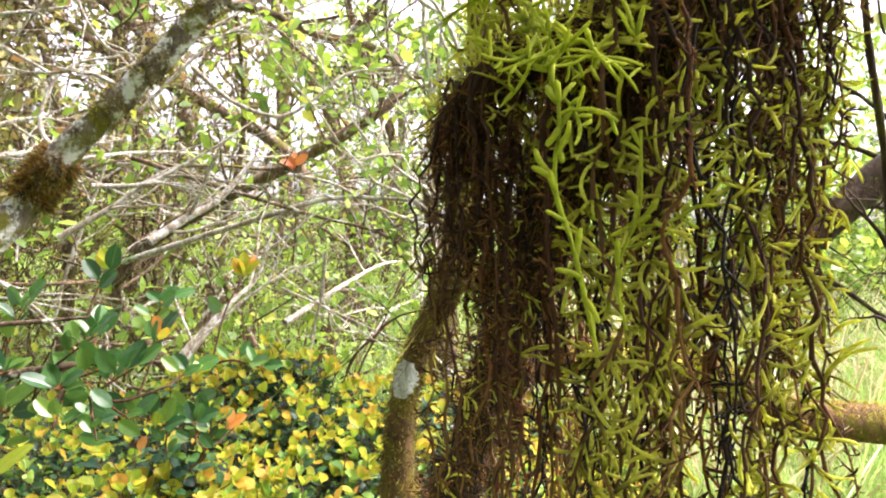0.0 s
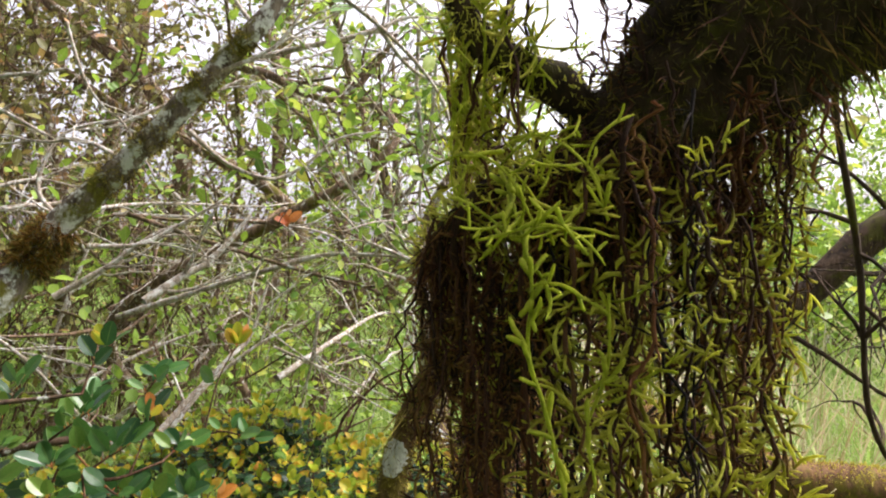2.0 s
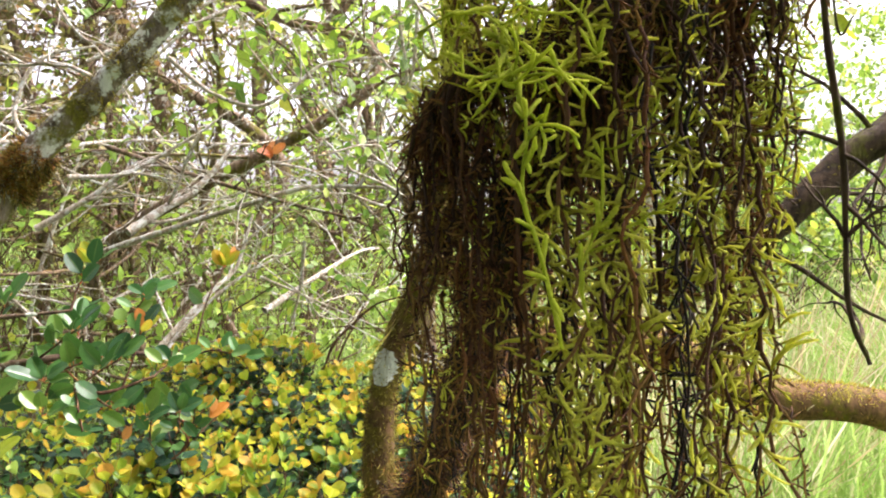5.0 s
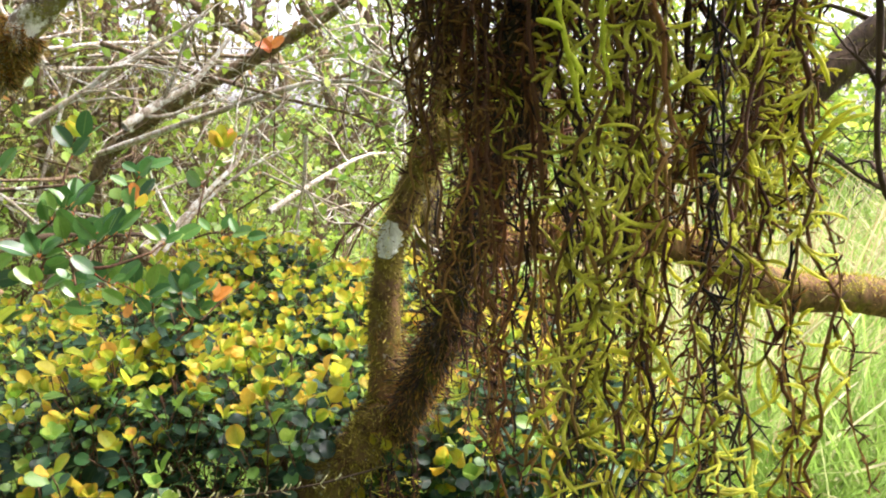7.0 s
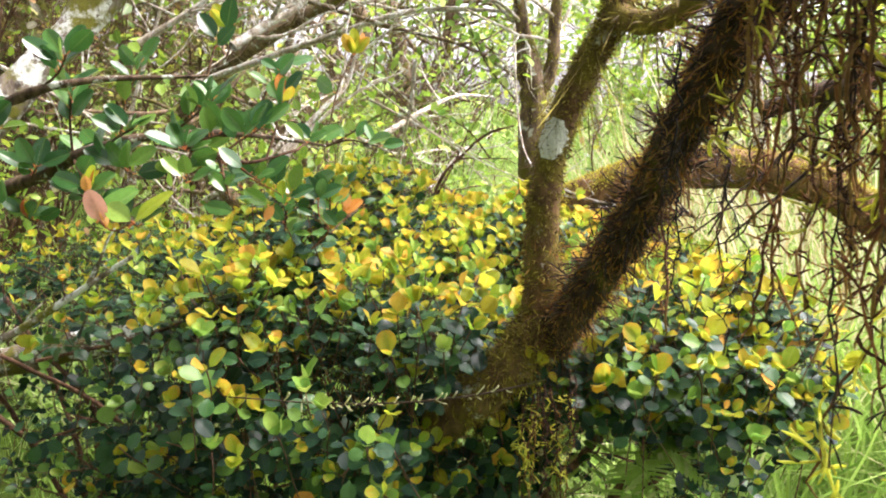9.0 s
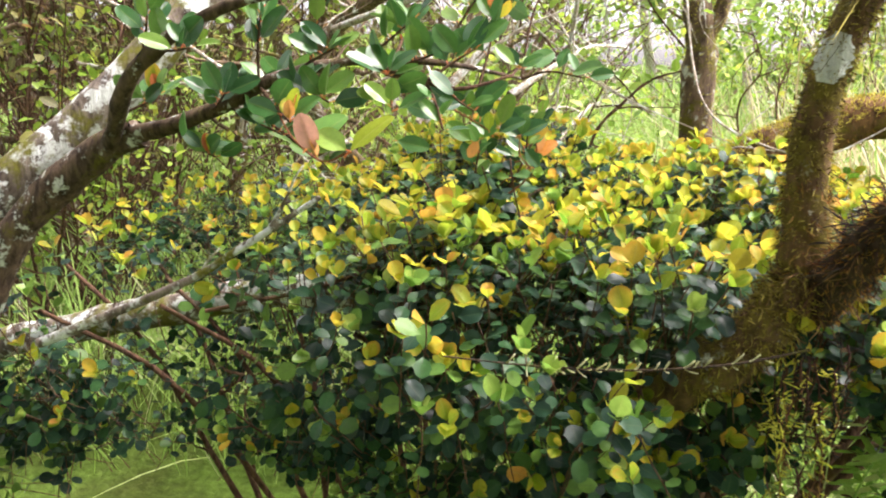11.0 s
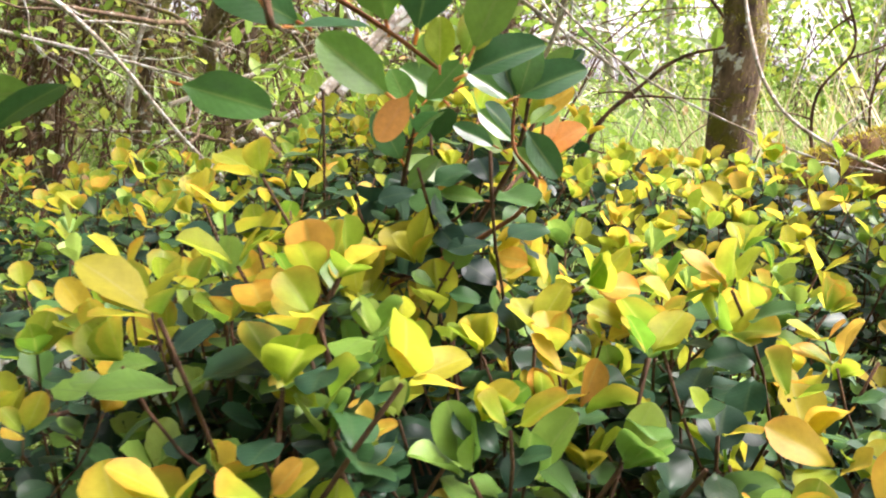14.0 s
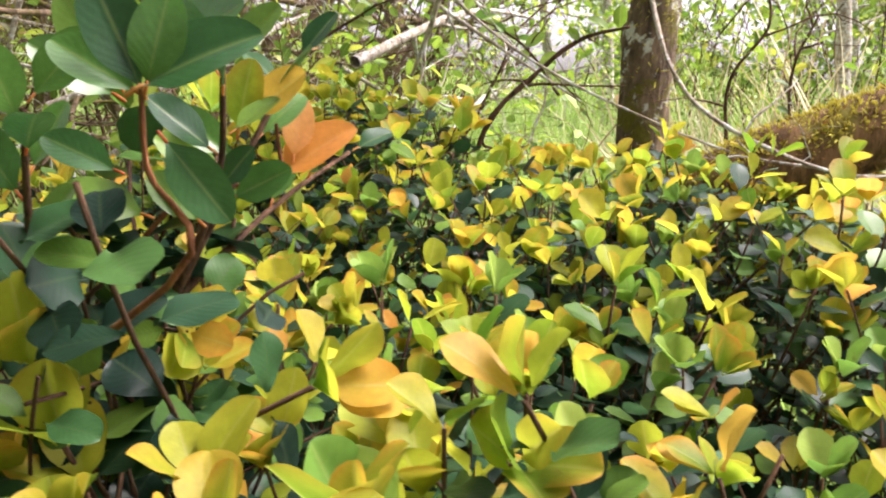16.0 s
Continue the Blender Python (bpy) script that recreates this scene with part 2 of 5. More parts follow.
class Soup:
    """Quads gathered from many pieces, made into one mesh."""

    def __init__(self):
        self.v, self.q, self.uv, self.m, self.n = [], [], [], [], 0

    def add(self, piece, mat=0):
        v, q, uv = piece
        self.v.append(v)
        self.q.append(q + self.n)
        self.uv.append(uv)
        self.m.append(np.full(len(q), mat, np.int32))
        self.n += len(v)

    def mesh(self, name, materials):
        v, q, uv, m = (np.concatenate(a) for a in (self.v, self.q, self.uv, self.m))
        me = bpy.data.meshes.new(name)
        me.vertices.add(len(v))
        me.vertices.foreach_set("co", v.astype(np.float32).ravel())
        me.loops.add(4 * len(q))
        me.loops.foreach_set("vertex_index", q.astype(np.int32).ravel())
        me.polygons.add(len(q))
        me.polygons.foreach_set("loop_start", np.arange(0, 4 * len(q), 4, dtype=np.int32))
        me.polygons.foreach_set("material_index", m)
        me.polygons.foreach_set("use_smooth", np.ones(len(q), bool))
        layer = me.uv_layers.new(name="UVMap")
        layer.data.foreach_set("uv", uv[q.ravel()].astype(np.float32).ravel())
        me.update(calc_edges=True)
        for mat in materials:
            me.materials.append(mat)
        return me


def thing(name, base, label, category, group="", kind=""):
    ob = new(name)
    ob.empty_display_size = 0.05
    ob.location = base
    return tagged(ob, label, category, group, kind)


def part(name, mesh, parent, label="", root=None):
    """Links a mesh, whose points are in the world, under a thing (or under a part of the thing root)."""
    ob = new(name, mesh)
    ob.parent = parent
    if root is None:
        ob.location = -Vector(parent.location)
    if label:
        ob["label"] = label
    return ob


def unit(a):
    a = np.asarray(a, float)
    return a / (np.linalg.norm(a, axis=-1, keepdims=True) + 1e-9)


def spline(points, n):
    """A smooth line through the points."""
    p = np.asarray(points, float)
    p = np.vstack([2 * p[0] - p[1], p, 2 * p[-1] - p[-2]])
    k = len(p) - 3
    s = np.linspace(0, k - 1e-6, n)
    i = s.astype(int)
    f = (s - i)[:, None]
    a, b, c, d = p[i], p[i + 1], p[i + 2], p[i + 3]
    return 0.5 * (2 * b + (c - a) * f + (2 * a - 5 * b + 4 * c - d) * f ** 2 + (3 * b - a - 3 * c + d) * f ** 3)


def rings(pts):
    t = unit(np.gradient(pts, axis=0))
    ref = np.array([0.31, 0.87, 0.38]) if abs(unit(pts[-1] - pts[0]) @ np.array([0.31, 0.87, 0.38])) < 0.85 else np.array([0.9, -0.1, 0.3])
    a = unit(np.cross(t, ref))
    return a, np.cross(t, a)


def tube(pts, radii, sides=6, rough=0.0):
    pts = np.asarray(pts, float)
    n = len(pts)
    radii = np.broadcast_to(np.asarray(radii, float), (n,))
    a, b = rings(pts)
    ang = np.linspace(0, 2 * np.pi, sides, endpoint=False)
    r = np.repeat(radii[:, None], sides, 1)
    if rough:
        lump = rng.normal(0, 1, (n, sides))
        lump = (lump + np.roll(lump, 1, 0) + np.roll(lump, 1, 1) + np.roll(lump, -1, 1)) / 2
        r = r * (1 + rough * lump)
    v = pts[:, None] + r[..., None] * (np.cos(ang)[None, :, None] * a[:, None] + np.sin(ang)[None, :, None] * b[:, None])
    i = np.arange(n - 1)[:, None] * sides
    j, k = np.arange(sides)[None], (np.arange(sides)[None] + 1) % sides
    q = np.stack([i + j, i + k, i + sides + k, i + sides + j], -1).reshape(-1, 4)
    uv = np.stack(np.broadcast_arrays(ang[None] / 6.283, np.linspace(0, 1, n)[:, None]), -1).reshape(-1, 2)
    caps = [np.array([0, 1, 2, 3][:min(4, sides)] if sides > 3 else [0, 1, 2, 2])]
    if sides in (4, 5, 6, 8, 12):
        e = (n - 1) * sides
        caps = np.array([[e, e + 1, e + sides // 2, e + sides - 1]])
        q = np.vstack([q, caps])
    return v.reshape(-1, 3), q, uv


def taper(a, b, n, power=1.0):
    return a + (b - a) * np.linspace(0, 1, n) ** power


def leaf_piece(length, width, shape=0.58, nu=4, nv=6, fold=0.25, droop=0.15, wave=0.0, blunt=2.0):
    """A leaf along +Y, its face to +Z; shape: where along it it is widest."""
    v = (1 - np.cos(np.linspace(0, np.pi, nv + 1))) / 2
    p = math.log(0.5) / math.log(shape)
    w = np.sqrt(np.clip(1 - np.abs(2 * v ** p - 1) ** blunt, 0, 1)) * np.clip(v * 2.4 + 0.25, 0, 1) * width / 2
    w[0], w[-1] = width * 0.04, width * 0.09
    u = np.linspace(-1, 1, nu + 1)
    x = u[None] * w[:, None]
    y = np.repeat((v * length)[:, None], nu + 1, 1) - np.abs(u)[None] * 0.09 * width * np.sin(np.pi * v)[:, None]
    z = np.abs(x) * fold - droop * length * (v ** 2)[:, None] + wave * width * np.sin(v * 9 + 1)[:, None] * u[None]
    i = np.arange(nv)[:, None] * (nu + 1) + np.arange(nu)[None]
    q = np.stack([i, i + 1, i + nu + 2, i + nu + 1], -1).reshape(-1, 4)
    uv = np.stack(np.broadcast_arrays((u[None] + 1) / 2, v[:, None]), -1).reshape(-1, 2)
    return np.stack([x, y, z], -1).reshape(-1, 3), q, uv


def placed(piece, m):
    m = np.asarray(m)
    return piece[0] @ m[:3, :3].T + m[:3, 3], piece[1], piece[2]


def many(piece, mats):
    """The piece at each of the poses."""
    v, q, uv = piece
    n = len(mats)
    vv = np.einsum("nij,kj->nki", mats[:, :3, :3], v) + mats[:, None, :3, 3]
    qq = q[None] + (np.arange(n) * len(v))[:, None, None]
    return vv.reshape(-1, 3), qq.reshape(-1, 4), np.tile(uv, (n, 1))


def frames(at, y, up, scale):
    """Poses with +Y along y and +Z as near up as can be."""
    y = unit(y)
    x = unit(np.cross(y, up))
    z = np.cross(x, y)
    m = np.zeros((len(at), 4, 4))
    s = np.asarray(scale, float).reshape(-1, 1)
    m[:, :3, 0], m[:, :3, 1], m[:, :3, 2], m[:, :3, 3], m[:, 3, 3] = x * s, y * s, z * s, at, 1
    return m


def random_dirs(n):
    return unit(rng.normal(0, 1, (n, 3)))


def fuzz(soup, line, radii, count, length, mat, hang=0.5, arc=None, width=0.0016):
    """Moss tufts or rootlets all round a limb."""
    k = len(line)
    s = rng.uniform(0, k - 1.01, count)
    i = s.astype(int)
    f = (s - i)[:, None]
    a, b = rings(line)
    ang = rng.uniform(0, 2 * np.pi, count)[:, None]
    out = np.cos(ang) * a[i] + np.sin(ang) * b[i]
    radii = np.broadcast_to(radii, (k,))
    if arc is not None:
        up = out[:, 2] > arc
        i, f, out, count = i[up], f[up], out[up], int(up.sum())
    at = line[i] * (1 - f) + line[i + 1] * f + out * (radii[i] * 0.96)[:, None]
    y = unit(out + random_dirs(count) * 0.95 + np.array([0, 0, -hang]))
    blade = leaf_piece(1.0, width / length, 0.45, 2, 3, 0.5, 0.25)
    soup.add(many(blade, frames(at, y, random_dirs(count), rng.uniform(0.4, 1.3, count) * length)), mat)


def worm(start, way, length, radius, curl, sides=5, k=7):
    """A rounded, curling moss shoot of even thickness."""
    d = unit(way)
    turn = curl * unit(np.cross(d, random_dirs(1)[0]))
    pts = [np.asarray(start, float)]
    for _ in range(k - 1):
        pts.append(pts[-1] + d * length / (k - 1))
        d = unit(d + turn / k + rng.normal(0, 0.06, 3))
    pts = np.array(pts)
    return pts, tube(pts, radius * np.interp(np.linspace(0, 1, k), [0, 0.25, 0.85, 1], [0.7, 1, 1, 0.5]), sides, 0.1)


def branching(soup, start, way, length, radius, levels, mat=0, wiggle=0.18, kids=(3, 6), spread=0.8, lift=0.1, ends=None, sides=6, shrink=0.55):
    """A wandering branch with side branches of its own; ends gathers the places of the twigs."""
    n = max(5, int(6 + length * 5))
    d = unit(way)
    pts = [np.asarray(start, float)]
    for _ in range(n - 1):
        d = unit(d + rng.normal(0, wiggle, 3) + np.array([0, 0, lift * 0.2]))
        pts.append(pts[-1] + d * length / (n - 1))
    pts = np.array(pts)
    soup.add(tube(pts, taper(radius, radius * (0.3 if levels else 0.25), n, 0.8), sides if levels else max(4, sides - 2), 0.06), mat)
    if ends is not None and levels <= 1:
        ends.append(pts)
    if levels:
        for _ in range(rng.integers(*kids)):
            i = rng.integers(n // 3, n)
            t = unit(pts[min(i + 1, n - 1)] - pts[max(i - 1, 0)])
            branching(soup, pts[i], unit(t + random_dirs(1)[0] * spread), length * rng.uniform(0.3, 0.65), radius * shrink * (1 - 0.5 * i / n), levels - 1, mat, wiggle * 1.15, kids, spread, lift, ends, sides, shrink)
    return pts


def leaves_on(soup, ends, per, size, mat, piece, jitter=0.04):
    full = [p for p in ends if rng.random() < 0.42]
    at = np.concatenate([p[rng.integers(len(p) // 3, len(p), int(per / 0.42 + 0.5))] for p in full])
    at = at + rng.normal(0, jitter, at.shape)
    y = unit(random_dirs(len(at)) + np.array([0, 0, 0.1]))
    soup.add(many(piece, frames(at, y, unit(random_dirs(len(at)) * 0.7 + np.array([0, 0, 1.0])), rng.uniform(0.6, 1.3, len(at)) * size)), mat)


# ---------- ground ----------
def rise(x, y):
    return 0.05 * np.sin(x * 1.3 + 0.5) * np.cos(y * 0.9) + 0.35 * np.clip((y - 2.5) / 6, 0, 1) ** 1.5


def ground():
    g = np.concatenate([-np.geomspace(400, 6, 14), np.linspace(-5, 5, 51), np.geomspace(6, 400, 14)])
    x, y = np.meshgrid(g, g + 2)
    v = np.stack([x, y, rise(x, y)], -1).reshape(-1, 3)
    k = len(g)
    i = np.arange(k - 1)[:, None] * k + np.arange(k - 1)[None]
    q = np.stack([i, i + 1, i + k + 1, i + k], -1).reshape(-1, 4)
    s = Soup()
    s.add((v, q, v[:, :2]))
    tagged(new("ground", s.mesh("ground", [M_GROUND])), "damp soil with turf under the shrubs", "ground", kind="structure")


ground()


# ---------- grass ----------
def grass(name, count, xr, yr, height, material, label, lean=0.35, width=0.007, keep=None, clumps=0):
    x, y = rng.uniform(*xr, count), rng.uniform(*yr, count)
    if clumps:
        c = rng.integers(0, clumps, count)
        cx, cy = rng.uniform(*xr, clumps), rng.uniform(*yr, clumps)
        x, y = cx[c] + rng.normal(0, 0.07, count), cy[c] + rng.normal(0, 0.07, count)
    if keep is not None:
        ok = keep(x, y)
        x, y = x[ok], y[ok]
    n = len(x)
    at = np.stack([x, y, rise(x, y) - 0.02], -1)
    way = unit(np.stack([rng.normal(0, lean, n), rng.normal(0, lean, n), np.ones(n)], -1))
    out = random_dirs(n) * np.array([1, 1, 0.1])
    s = Soup()
    for share, droop in ((0, 0.25), (1, 0.6), (2, 0.9)):
        pick = rng.integers(0, 3, n) == share
        blade = leaf_piece(1.0, width / height, 0.3, 2, 6, 0.4, droop)
        s.add(many(blade, frames(at[pick], way[pick], out[pick], rng.uniform(0.5, 1.25, pick.sum()) * height)))
    tagged(new(name, s.mesh(name, [material])), label, "grass", kind="stuff")


grass("meadow_grass", 24000, (0.3, 4.5), (2.05, 7.0), 0.8, M_GRASS, "tall fresh green meadow grass beyond the shrub", width=0.009)
grass("meadow_grass", 6000, (-2.5, 0.6), (2.3, 7.0), 0.6, M_GRASS, "tall green grass under the trees", width=0.009)
grass("short_grass", 11000, (-1.0, 2.4), (0.7, 2.3), 0.34, M_GRASS, "bright green grass beside the shrub", width=0.007, keep=lambda x, y: (x > -0.22) & (y > 1.12))
grass("straw_grass", 2600, (0.9, 3.4), (2.7, 5.2), 1.15, M_STRAW, "dry straw-coloured grass clumps in the meadow", 0.4, 0.008, None, 12)
grass("path_grass", 9000, (-4, 5), (-3.5, 1.2), 0.2, M_GRASS, "short trodden grass along the path", width=0.006, keep=lambda x, y: (x > -0.35) | (y < 0.3))
grass("far_grass", 9000, (-9, 10), (7.0, 16.0), 1.0, M_GRASS, "tall pale grass at the far edge of the meadow", width=0.02)


# ---------- the forked mossy tree ----------
def forked_tree():
    t = thing("forked_tree", (-0.36, 1.5, 0.0), "forked mossy tree with rootlets hanging from its leaning stem", "tree")
    base = spline([(-0.36, 1.5, -0.05), (-0.34, 1.42, 0.4), (-0.29, 1.27, 0.72), (-0.2, 1.13, 0.9), (-0.115, 1.06, 1.0), (-0.06, 1.07, 1.07)], 28)
    s = Soup()
    s.add(tube(base, taper(0.05, 0.026, 28), 12, 0.1))
    fuzz(s, base, 0.034, 2200, 0.014, 1, 0.7)
    fuzz(s, base[18:], 0.033, 500, 0.016, 2, 0.9, width=0.001)
    fuzz(s, base[18:], 0.027, 3600, 0.011, 1, 0.5)
    part("trunk", s.mesh("trunk", [M_STEM, M_MOSS, M_ROOT]), t, "trunk wrapped in moss and dark rootlets")
    line = spline([(-0.058, 1.08, 1.06), (-0.064, 1.082, 1.2), (-0.05, 1.08, 1.313), (-0.01, 1.08, 1.41), (0.026, 1.08, 1.48), (0.032, 1.09, 1.57), (0.05, 1.13, 1.85), (0.03, 1.2, 2.3), (0.1, 1.3, 2.9)], 60)
    r = np.interp(np.linspace(0, 1, 60), [0, 0.1, 0.2, 0.45, 1], [0.03, 0.024, 0.0205, 0.019, 0.01])
    s = Soup()
    s.add(tube(line, r, 12, 0.06))
    fuzz(s, line[:36], r[:36], 4200, 0.0085, 1, 0.3)
    fuzz(s, line[:8], r[:8], 420, 0.016, 2, 0.8, width=0.001)
    fuzz(s, line[18:26], r[18:26], 60, 0.09, 1, 2.0)
    stem = part("stem", s.mesh("stem", [M_STEM, M_MOSS, M_RUSTMOSS]), t, "upright stem furred with yellow-brown moss")
    # lichen patch hugging the stem
    a, b = rings(line)
    th = np.linspace(-1.25, 1.25, 15)
    face = unit(np.array([-0.35, -1.0, 0.05]))
    rows = []
    for k, f in enumerate(np.linspace(0, 1, 17)):
        j = 13.1 + 3.5 * f
        i = int(j)
        c = line[i] * (1 - j + i) + line[i + 1] * (j - i)
        ax = unit(line[i + 1] - line[i])
        out = unit(face - ax * (face @ ax))
        side = np.cross(ax, out)
        w = math.sin(math.pi * min(max(f, 0.04), 0.96)) ** 0.5 * (0.9 + 0.12 * math.sin(k * 2.1))
        rad = r[i] + 0.003 * np.cos(th / 1.25 * 1.5) + rng.uniform(0, 0.0012, 15)
        jag = np.where(th < 0, 0.82 + 0.22 * rng.random(), 0.82 + 0.22 * rng.random())
        rows.append(c + rad[:, None] * (np.cos(th * w * jag)[:, None] * out + np.sin(th * w * jag)[:, None] * side))
    v = np.array(rows).reshape(-1, 3)
    i = np.arange(16)[:, None] * 15 + np.arange(14)[None]
    q = np.stack([i, i + 1, i + 16, i + 15], -1).reshape(-1, 4)
    s = Soup()
    s.add((v, q, v[:, :2]))
    part("lichen_patch", s.mesh("lichen_patch", [M_LICHEN]), t, "pale grey-green lichen patch on the stem")
    # side stub from the stem towards the leaning stem
    s = Soup()
    stub = spline([(0.02, 1.08, 1.475), (0.05, 1.02, 1.455), (0.075, 0.95, 1.46), (0.11, 0.86, 1.5)], 14)
    s.add(tube(stub, taper(0.016, 0.011, 14), 10, 0.06))
    fuzz(s, stub, 0.018, 700, 0.014, 1, 0.3)
    fuzz(s, stub, 0.018, 60, 0.06, 1, 2.5)
    part("side_limb", s.mesh("side_limb", [M_STEM, M_MOSS]), t, "short mossy side limb")
    # leaning stem, which rises towards the path and becomes the great dark limb
    lean = spline([(-0.05, 1.075, 1.04), (-0.01, 1.0, 1.135), (0.025, 0.9, 1.235), (0.045, 0.8, 1.335), (0.065, 0.7, 1.43), (0.09, 0.6, 1.54), (0.13, 0.52, 1.635), (0.2, 0.48, 1.71), (0.32, 0.46, 1.785), (0.55, 0.42, 1.89), (0.9, 0.36, 2.02), (1.3, 0.2, 1.9), (1.5, 0.05, 1.2), (1.55, 0.0, -0.05)], 130)
    lr = np.interp(np.arange(130) / 90, [0, 0.3, 0.5, 0.62, 0.75, 1.44], [0.028, 0.022, 0.022, 0.035, 0.053, 0.056])
    s = Soup()
    s.add(tube(lean, lr, 14, 0.06))
    fuzz(s, lean[:56], lr[:56], 4200, 0.009, 1, 0.5)
    fuzz(s, lean[:60], lr[:60], 1700, 0.03, 2, 0.4, width=0.0013)
    for i in rng.integers(6, 62, 620):
        pts, piece = worm(lean[i], random_dirs(1)[0] + np.array([-0.1, 0, 0.1]), lr[i] + rng.uniform(0.01, 0.045), 0.001, rng.uniform(0.2, 1.2), 4, 7)
        s.add(piece, 4)
        if rng.random() < 0.6:
            s.add(worm(pts[4], unit(pts[5] - pts[4]) + random_dirs(1)[0] * 0.8, rng.uniform(0.008, 0.018), 0.0008, 0.5, 4, 4)[1], 4)
    fuzz(s, lean[52:90], lr[52:90], 8500, 0.015, 3, 0.7, width=0.0014)
    fuzz(s, lean[52:84], lr[52:84], 900, 0.035, 2, 1.6, width=0.0014)
    part("leaning_stem", s.mesh("leaning_stem", [M_DARK, M_RUSTMOSS, M_ROOT, M_DARKMOSS, M_BLACKROOT]), t, "dark leaning stem thick with rusty rootlets")
    # spur that carries the moss pad
    s = Soup()
    pad = spline([(0.13, 0.51, 1.655), (0.09, 0.5, 1.64), (0.05, 0.5, 1.625), (0.02, 0.505, 1.6), (0.008, 0.51, 1.57)], 16)
    s.add(tube(pad, taper(0.022, 0.012, 16), 10, 0.1))
    fuzz(s, pad, 0.02, 900, 0.012, 1, -0.6, 0.2, width=0.0022)
    fuzz(s, pad, 0.015, 700, 0.026, 2, 2.6, width=0.0013)
    fuzz(s, pad, 0.015, 500, 0.026, 3, 2.6, width=0.0013)
    part("moss_spur", s.mesh("moss_spur", [M_DARK, M_CLUB, M_REDROOT, M_ROOT]), t, "short spur under a thick moss pad")
    # upper limb forking from the great limb
    s = Soup()
    up = spline([(0.14, 0.51, 1.64), (0.1, 0.5, 1.7), (0.04, 0.5, 1.735), (0.02, 0.5, 1.77)], 16)
    s.add(tube(up, taper(0.018, 0.01, 16), 10, 0.16))
    fuzz(s, up, 0.013, 1000, 0.008, 1, 0.4)
    for d in ((-0.5, 0.0, 0.9), (0.1, 0.1, 1.0)):
        branching(s, up[15], unit(np.array(d)), 0.14, 0.0035, 2, 0, 0.25, (2, 5), 0.9, 0.1, None, 5)
    part("upper_limb", s.mesh("upper_limb", [M_DARK, M_CLUB]), t, "thin mossy limb")
    s = Soup()
    up = spline([(0.16, 0.49, 1.66), (0.2, 0.48, 1.77), (0.235, 0.46, 1.9), (0.24, 0.43, 2.15), (0.2, 0.4, 2.6)], 26)
    s.add(tube(up, taper(0.042, 0.034, 26), 14, 0.12))
    fuzz(s, up, 0.039, 4200, 0.012, 1, 0.6, width=0.0014)
    for d, i in (((-0.6, 0.1, 0.9), 6), ((-0.3, 0.0, 1.0), 9), ((-0.8, 0.1, 0.5), 5), ((-0.7, -0.1, 0.8), 11)):
        branching(s, up[i], unit(np.array(d)), 0.2, 0.0045, 2, 0, 0.22, (3, 6), 0.9, 0.1, None, 5)
    part("rising_limb", s.mesh("rising_limb", [M_DARK, M_DARKMOSS]), t, "thick dark limb rising from the fork")
    return t, lean, lr


TREE, LEAN_LINE, LEAN_RADII = forked_tree()


# ---------- hanging moss strands ----------
def strand_line(length, size, sides=5, bend=0.02):
    n = max(12, int(length * 90))
    w = np.cumsum(rng.normal(0, bend * 0.3, (n, 2)), 0)
    w = w - w[0] - (w[-1] - w[0]) * np.linspace(0, 0.7, n)[:, None]
    line = np.column_stack([w, np.linspace(0, -length, n)])
    return line, tube(line, taper(size * 1.1, size * 0.6, n) * rng.uniform(0.8, 1.25, n), sides, 0.12)


def rootlet_pieces(soup, line, count, size, long, fork=0.45, curl=1.2):
    """Short, forking rootlets all along a strand, gathered here and there."""
    n = len(line)
    at = np.concatenate([rng.integers(1, n, count - count // 3), np.clip(rng.choice(rng.integers(1, n, 4), count // 3) + rng.normal(0, 2, count // 3), 1, n - 1).astype(int)])
    for i in at:
        ang = rng.uniform(0, 6.283)
        side = np.array([math.cos(ang), math.sin(ang), rng.uniform(-1.6, 1.2)])
        ln, r = long * rng.uniform(0.35, 1.5), size * rng.uniform(0.7, 1.2)
        pts, piece = worm(line[i], side, ln, r, curl * rng.uniform(0.2, 1.2), 5 if size > 0.001 else 4, 6)
        soup.add(piece)
        if rng.random() < fork:
            d = unit(pts[3] - pts[2])
            soup.add(worm(pts[rng.integers(2, 4)], d + random_dirs(1)[0] * 0.9, ln * rng.uniform(0.4, 0.8), r * 0.85, curl * 0.6, 4, 5)[1])


def strand_kind(length, density, size, tip_size, long, stem_mat, tip_mat, bend=0.02, fork=0.45, curl=1.2):
    line, stem = strand_line(length, size, 5, bend)
    a, b = Soup(), Soup()
    a.add(stem)
    rootlet_pieces(b, line, int(length * density), tip_size, long, fork, curl)
    return length, a.mesh("strand", [stem_mat]), b.mesh("fringe", [tip_mat])


def hang(t, kind, at, stretch, label=""):
    ob = part("strand", kind[1], t, label)
    ob.location = Vector(at) - t.location
    ob.rotation_euler = (rng.normal(0, 0.06), rng.normal(0, 0.06), rng.uniform(0, 6.28))
    ob.scale = (1, 1, stretch)
    tagged(part("fringe", kind[2], ob, root=t), kind="stuff")


